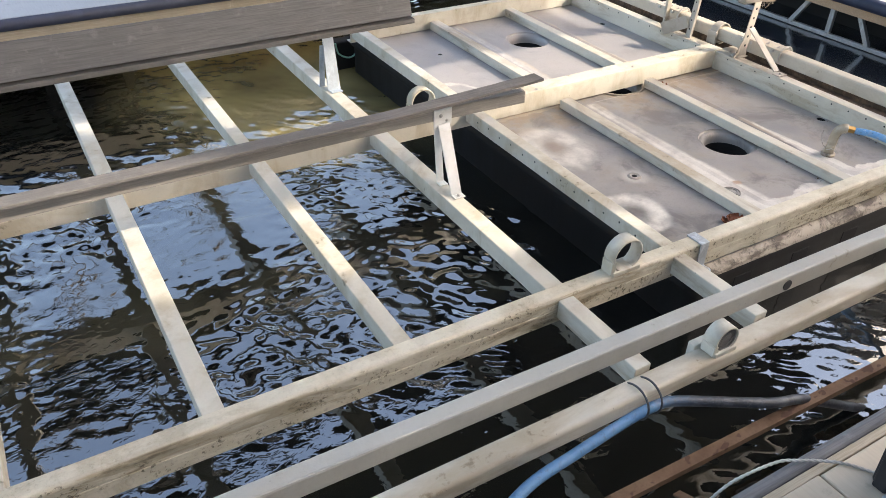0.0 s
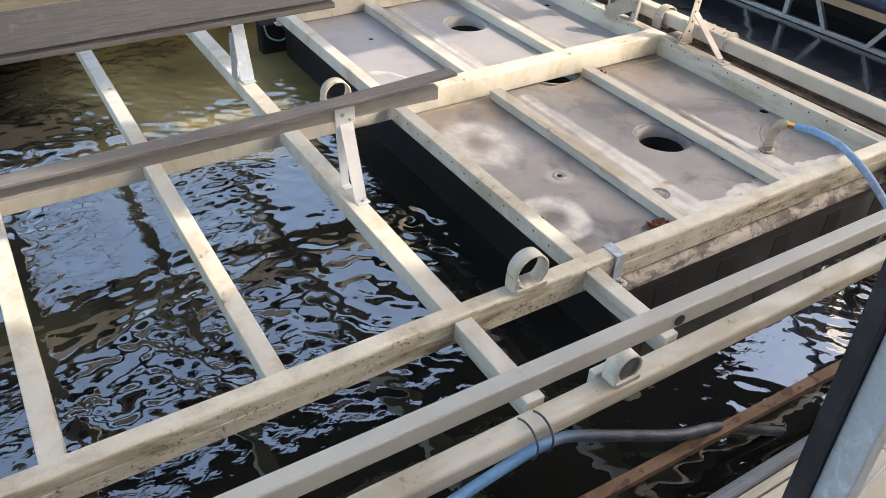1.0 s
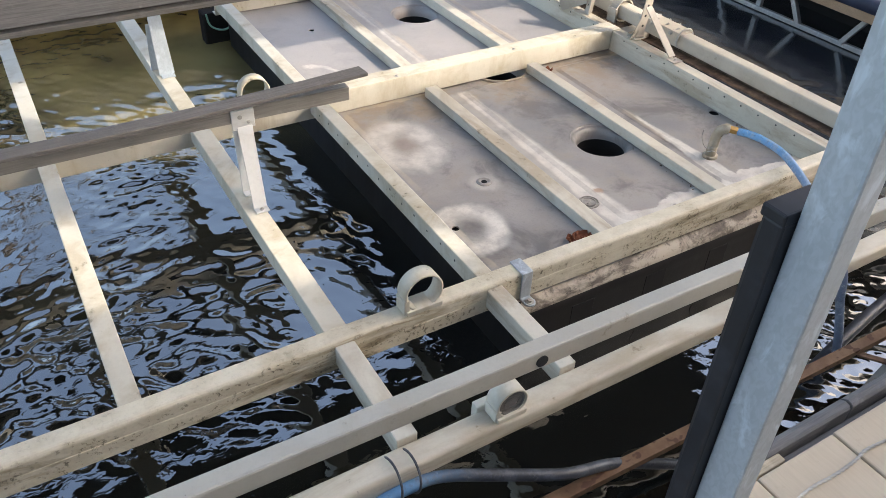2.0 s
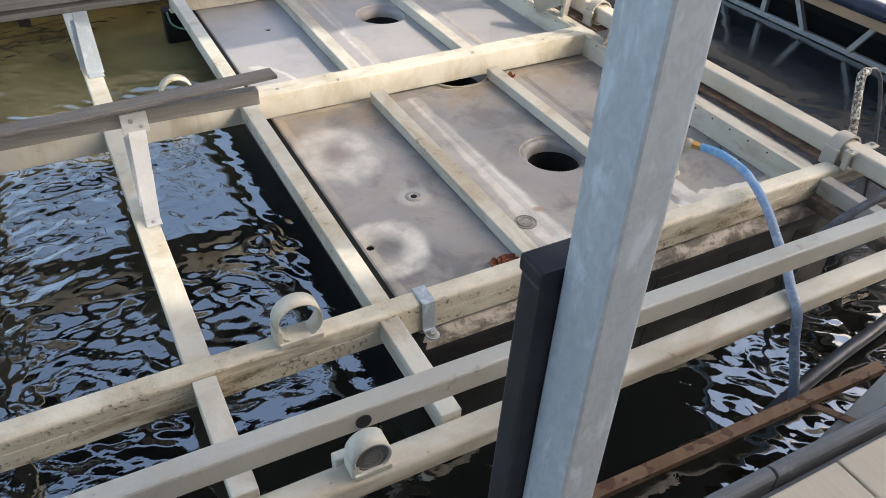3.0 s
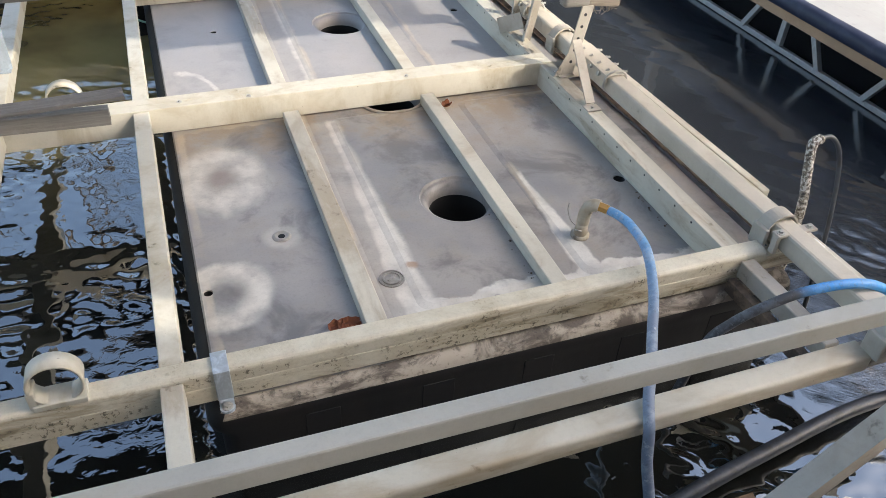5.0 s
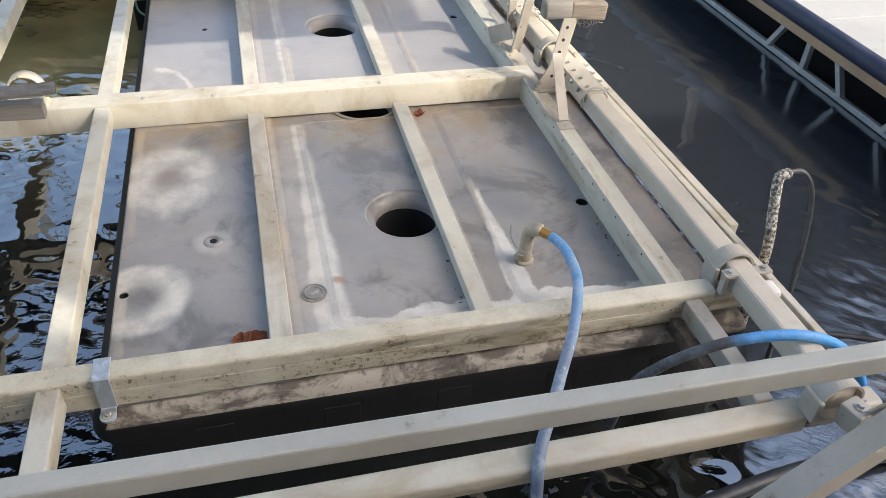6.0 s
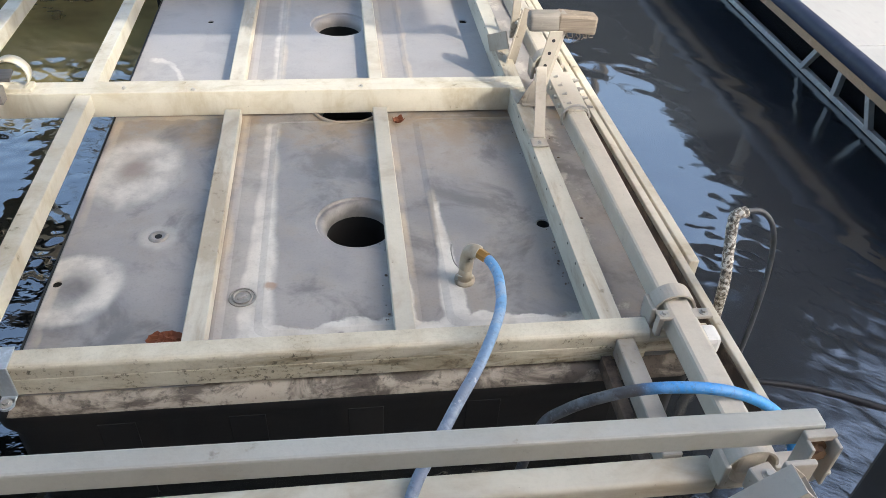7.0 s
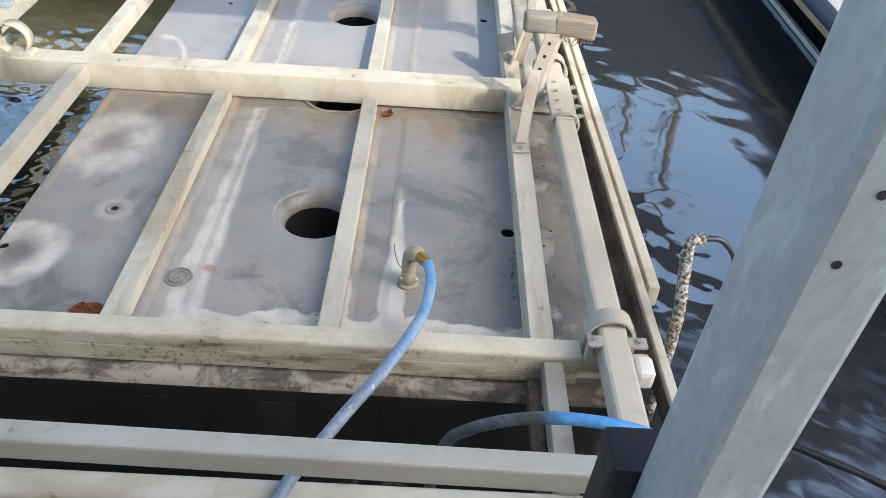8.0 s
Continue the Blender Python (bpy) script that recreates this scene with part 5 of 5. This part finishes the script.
hose("drain_pipe", "black pipe half sunk in the choppy water", [
    ([(1.70, -0.02, -0.33), (1.85, -0.04, -0.304), (2.1, -0.12, -0.300), (2.45, -0.32, -0.302), (2.9, -0.62, -0.33)], RUBBER, "")], 0.013)
hose("drain_pipe", "teal blue pipe half sunk beside the dock", [
    ([(1.80, -0.55, -0.33), (2.0, -0.56, -0.302), (2.4, -0.70, -0.300), (2.9, -0.95, -0.32)], HOSE_BLUE, "")], 0.014)

# rusted angle by the dock
rusty = thing("rusted_angle", (-1.0, -0.79, -0.14), "rusted steel angle bar running along the dock above the water", "steel bar")
bm = profile_bar([(-0.806, -0.130), (-0.771, -0.124), (-0.769, -0.131), (-0.797, -0.137), (-0.799, -0.152), (-0.808, -0.152)], -4.0, 0.86, "x", 0.001)
for v in bm.verts:
    v.co.y -= 0.032 + 0.022 * v.co.x
part("angle_bar", bm, RUST, rusty)
for x in (-3.0, -1.2, 0.55):
    part("hanger", bar_between((x, -0.85, -0.16), (x, -1.10, -0.04), 0.03, 0.008, 0.002), RUST, rusty)
mooring_box = thing("float_box", (-0.53, 3.1, -0.2), "black float box with pale green cord under the dock", "float")
part("box_body", box((-0.62, 3.06, -0.33), (-0.44, 3.16, -0.10), 0.012), BLACK, mooring_box)
part("cord", tube([(-0.60, 3.05, -0.10), (-0.585, 3.03, -0.17), (-0.52, 3.02, -0.205), (-0.46, 3.03, -0.19), (-0.435, 3.05, -0.12)], 0.006, 8, 8), CORD_GREEN, mooring_box, "pale green cord loop", True)

# crumbs of dried river dirt along the frame's feet
rng = random.Random(7)
bm = bmesh.new()
for x0, x1, y0, y1, n in ((1.178, 1.197, 0.0, 0.42, 14), (1.180, 1.197, 0.42, 1.25, 6), (0.575, 0.595, 0.0, 0.5, 10), (1.27, 1.34, 0.0, 1.1, 14)):
    for k in range(n):
        r = rng.uniform(0.0015, 0.0055)
        m = Matrix.Translation((rng.uniform(x0, x1), rng.uniform(y0, y1), r * 0.35)) @ Matrix.Rotation(rng.random() * 6, 4, "Z") @ Matrix.Diagonal((1.0, rng.uniform(0.5, 1.6), 0.6, 1.0))
        bmesh.ops.create_icosphere(bm, subdivisions=1, radius=r, matrix=m)
tagged(part("dirt_crumbs", bm, RUST_FILM, None), "dark crumbs of dried river dirt on the tank", "dirt", kind="stuff")

# dead leaves
for at, s in (((-0.065, 0.000, 0.004), 0.034), ((-0.105, 0.006, 0.003), 0.026), ((0.705, 1.245, 0.004), 0.024), ((-0.050, -0.025, 0.008), 0.022)):
    bm = bmesh.new()
    bmesh.ops.create_grid(bm, x_segments=6, y_segments=6, size=s)
    for v in bm.verts:
        u = v.co / s
        v.co.x *= 1 - 0.45 * abs(u.y)
        v.co.z = 0.014 * (u.x * u.x + 0.6 * u.y * u.y) + 0.010 * noise.noise(v.co * 110 + Vector(at) * 9)
    bmesh.ops.transform(bm, matrix=Matrix.Translation(at) @ Matrix.Rotation(random.random() * 6, 4, "Z"), verts=bm.verts)
    bmesh.ops.solidify(bm, geom=list(bm.faces), thickness=0.001)
    tagged(part("dead_leaf", bm, DEAD_LEAF, None), "curled rust-brown dead leaf lying on the tank", "leaf", "dead leaves")

# ---------------------------------------------------------------- docks beyond


def far_dock(name, m, length, label, nodes, legs=False, timber=FASCIA, drop=0.0):
    """A floating dock seen from the side: white deck, navy bumper, timber fascia, open truss below. Runs along local x, faces local -y."""
    d = thing(name, (0, 0, 0), label, "dock", kind="structure")
    d.matrix_basis = m

    def add(nm, bm, mat, lab="", smooth=False):
        ob = part(nm, bm, mat, None, lab, smooth)
        ob.parent = d
        return ob

    x = 0.0
    while x < length:
        w = min(1.22, length - x)
        add("deck_panel", box((x + 0.004, 0.0, 0.155 - drop), (x + w - 0.004, 3.0, 0.190 - drop), 0.004), DECK_WHITE)
        x += 1.22
    bm = bmesh.new()
    add_cyl(bm, (0, 0.005, 0.150 - drop), (length, 0.005, 0.150 - drop), 0.037 + drop * 0.2, segs=20)
    add("bumper", bm, NAVY, "navy blue vinyl bumper", True)
    add("fascia", box((0, 0.03, -0.025), (length, 0.07, 0.118 - drop * 1.2), 0.004), timber, "weathered timber fascia")
    if legs:
        for x in (4.2, 5.1, 6.0, 6.62, 7.12, 7.62, 8.6):
            add("float_leg", box((x - 0.035, 0.27, -0.5), (x + 0.035, 0.33, 0.0), 0.004), BLACK, "black float leg standing in the water")
        add("under_beam", box((0, 0.10, -0.06), (length, 0.20, 0.0), 0.004), BLACK)
        add("float_drum", box((0.2, 1.2, -0.5), (length - 0.2, 2.8, 0.10), 0.05), BLACK, "black dock float in the shade")
        return d
    add("lower_chord", box((0, 0.190, -0.296), (length, 0.222, -0.262), 0.004), TRUSS_ALU)
    add("upper_chord", box((0, 0.17, -0.02), (length, 0.215, 0.05), 0.004), TRUSS_ALU)
    x, k = nodes, 0
    while x < length:
        kind = k % 3
        if kind == 1:
            add("truss_post", box((x - 0.02, 0.175, -0.255), (x + 0.02, 0.21, -0.02), 0.003), TRUSS_ALU)
        else:
            dx = 0.16 if kind == 0 else -0.16
            bm = bar_between((x, 0.192, -0.265), (x + dx, 0.192, -0.01), 0.035, 0.035, 0.003)
            add("truss_diagonal", bm, TRUSS_ALU)
        x += 0.36
        k += 1
    add("float_drum", box((0.2, 0.6, -0.5), (length - 0.2, 2.8, 0.10), 0.05), BLACK, "black dock float in the shade")
    return d


far_dock("dock_right", Matrix.Translation((2.985, 9.0, 0)) @ Matrix.Rotation(radians(-90), 4, "Z"), 14.0, "white decked floating dock with navy bumper and aluminium truss", 6.75, drop=0.055)
far_dock("dock_far", Matrix.Translation((-9.0, 3.42, 0.06)), 9.9, "white decked floating dock with navy bumper and pale timber fascia", 0.3, True, FASCIA_PALE)

# ---------------------------------------------------------------- round about: unseen light-shaping roof and buildings, trees, bank
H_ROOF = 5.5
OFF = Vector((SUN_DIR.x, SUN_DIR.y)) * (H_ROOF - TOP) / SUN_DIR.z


def shade_panel(shade_outline):
    """A flat unseen panel: its shadow outline at lift level, carried up sunwards."""
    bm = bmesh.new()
    top = [bm.verts.new((x + OFF.x, y + OFF.y, H_ROOF + 0.05)) for x, y in shade_outline]
    low = [bm.verts.new((x + OFF.x, y + OFF.y, H_ROOF)) for x, y in shade_outline]
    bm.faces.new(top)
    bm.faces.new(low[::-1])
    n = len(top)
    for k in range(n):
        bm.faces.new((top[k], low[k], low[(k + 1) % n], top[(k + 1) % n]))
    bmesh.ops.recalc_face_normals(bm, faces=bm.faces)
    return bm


# Unseen sheets added and cut to throw the shadow pattern on the lift.
roof = thing("shade_roof", (0, -1.2, H_ROOF), "unseen grey sheets that shape the sunlight on the lift", "roof", kind="structure")
part("shade_sheet", shade_panel([(-12, -6), (2.95, -6), (2.95, -0.05), (-0.45, -0.02), (-1.1, 0.11), (-1.73, 0.29), (-12, 3.0)]), ROOF_SHEET, roof)
part("shade_sheet", shade_panel([(2.95, -0.04), (2.95, 1.22), (-0.45, 1.24), (-0.62, 1.24), (-12, 5.6), (-12, 3.9), (-1.73, 0.84), (-1.1, 0.56), (-0.6, 0.245), (-0.43, 0.0)]), ROOF_SHEET, roof)

# Unseen dark slabs added where the water's reflection has to turn dark.
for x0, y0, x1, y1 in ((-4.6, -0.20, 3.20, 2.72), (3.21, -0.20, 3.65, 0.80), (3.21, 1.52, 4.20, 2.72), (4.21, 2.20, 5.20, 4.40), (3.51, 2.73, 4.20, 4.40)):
    part("reflection_canopy", box((x0, y0, 3.0), (x1, y1, 3.06), 0.01), BLOCKER_DARK, roof, "unseen dark sheet that darkens the water's reflection")
part("reflection_band", box((-6.0, 4.15, 3.0), (0.15, 4.95, 3.2), 0.01), BLOCKER_DARK, roof, "unseen dark slab that puts a dark band in the reflection")
part("reflection_canopy", box((1.05, 2.73, 3.0), (3.5, 6.0, 3.06), 0.01), BLOCKER_DARK, roof)

# Unseen building added behind the camera to dim surfaces that face it.
shore = thing("unseen_shade_wall", (0, -5.9, WATER_Z), "unseen brown building that dims the faces turned to the dock", "building")
part("wall", box((-14.0, -7.0, -0.6), (14.0, -4.9, 2.4), 0.02), SHORE_BOARD, shore)
part("roof", box((-14.4, -7.4, 2.402), (14.4, -4.6, 2.55), 0.02), ROOF_SHEET, shore)
# Unseen building and eaves, added to darken the reflection in the right channel.
house = thing("boathouse", (9.9, 9.0, WATER_Z), "unseen dark timber building that darkens the channel's reflection", "boathouse")
part("wall", box((6.9, 2.6, -0.4), (13.0, 16.0, 5.0), 0.02), HOUSE_BOARD, house)
bm = bmesh.new()
add_profile(bm, [(6.7, 5.003), (13.5, 5.003), (10.1, 7.0)], 2.2, 16.5, "y")
part("roof", bm, ROOF_SHEET, house)
part("eave", box((5.25, 1.6, 3.0), (6.88, 16.0, 3.12), 0.01), BLOCKER_DARK, house, "unseen dark sheet that bounds the reflected sky")
part("eave", box((2.6, 9.0, 3.0), (5.24, 16.0, 3.12), 0.01), BLOCKER_DARK, house)
for x, y in ((5.4, 1.75), (5.4, 6.0), (5.4, 9.2), (2.75, 9.15)):
    part("eave_post", box((x - 0.06, y - 0.06, -0.6), (x + 0.06, y + 0.06, 2.998), 0.01), OLD_WOOD, house)


def tree(x, y, h, crown, seed, lean=0.0, leaves=1):
    """A winter tree: wavy tapered trunk, crooked limbs, twigs and a few leaves left; lean is its slant in x."""
    rng = random.Random(seed)
    t = thing("tree", (x, y, -0.3), "nearly bare bankside tree with crooked dark branches", "tree", "trees on the bank")
    bm = bmesh.new()
    turns = [Vector((x + lean * h * s + rng.gauss(0, 0.10) * (s > 0), y + rng.gauss(0, 0.10) * (s > 0), -0.4 + (h + 0.4) * s)) for s in (0.0, 0.15, 0.3, 0.45, 0.6, 0.75, 0.88, 1.0)]
    trunk = smooth_path(turns, 5)
    add_tube(bm, trunk, lambda s: 0.24 * (1 - 0.82 * s), 10)
    part("trunk", bm, BARK, t)
    limbs, leafage = bmesh.new(), bmesh.new()

    def grow(base, heading, length, thick, level):
        pts, d = [base], heading.normalized()
        for k in range(4):
            d = (d + Vector((rng.gauss(0, 0.32), rng.gauss(0, 0.32), rng.gauss(0.10, 0.25)))).normalized()
            pts.append(pts[-1] + d * length / 4)
        add_tube(limbs, pts, lambda q: thick * (1 - 0.75 * q), 5)
        if level:
            for k in range(4):
                a = Vector((rng.gauss(0, 1), rng.gauss(0, 1), rng.gauss(0.2, 0.6)))
                grow(pts[1 + k], d + a.normalized() * 0.9, length * rng.uniform(0.35, 0.55), thick * 0.42, level - 1)
        else:
            for k in range(leaves):
                c = pts[-1] + Vector((rng.gauss(0, 0.1), rng.gauss(0, 0.1), rng.gauss(0, 0.1)))
                u = Vector((rng.gauss(0, 1), rng.gauss(0, 1), rng.gauss(0, 1))).normalized() * rng.uniform(0.04, 0.08)
                w = u.orthogonal().normalized() * u.length * 0.6
                leafage.faces.new([leafage.verts.new(c + q) for q in (u, w, -u, -w)])

    for k in range(15):
        s = 0.28 + 0.68 * k / 15
        a = k * 2.4 + rng.random()
        grow(trunk[int(s * (len(trunk) - 1))], Vector((math.cos(a), math.sin(a), 0.75)), crown * (1.15 - 0.55 * s) * rng.uniform(0.7, 1.1), 0.10 * (1.1 - s), 2)
    part("limbs", limbs, BARK, t)
    part("crown", leafage, LEAF, t, "last few leaves")


TREES = ((-0.6, 14.5, 14.0, 2.0, -0.25), (-10.5, 15.0, 9.5, 3.0, 0.0), (-5.5, 16.5, 10.5, 2.6, 0.03), (0.8, 16.0, 9.5, 2.6, 0.02), (3.0, 18.0, 8.0, 2.4, 0.0),
         (7.8, 17.6, 14.0, 1.5, 0.0), (6.55, 18.2, 10.5, 1.3, 0.0), (-16.0, 14.0, 12.0, 3.4, 0.0), (-15.0, 6.0, 10.0, 3.0, 0.0))
for k, (x, y, h, reach, lean) in enumerate(TREES):
    tree(x, y, h, reach, 40 + k, lean)
bm = bmesh.new()
add_profile(bm, [(12.6, -0.6), (13.4, 0.15), (16, 0.7), (60, 3.0), (60, -0.6)], -80, 80, "x")
tagged(part("bank", bm, leaf_mat("bank_grass", (0.07, 0.08, 0.03)), None), "low grassy river bank beyond the docks", "bank", kind="structure")
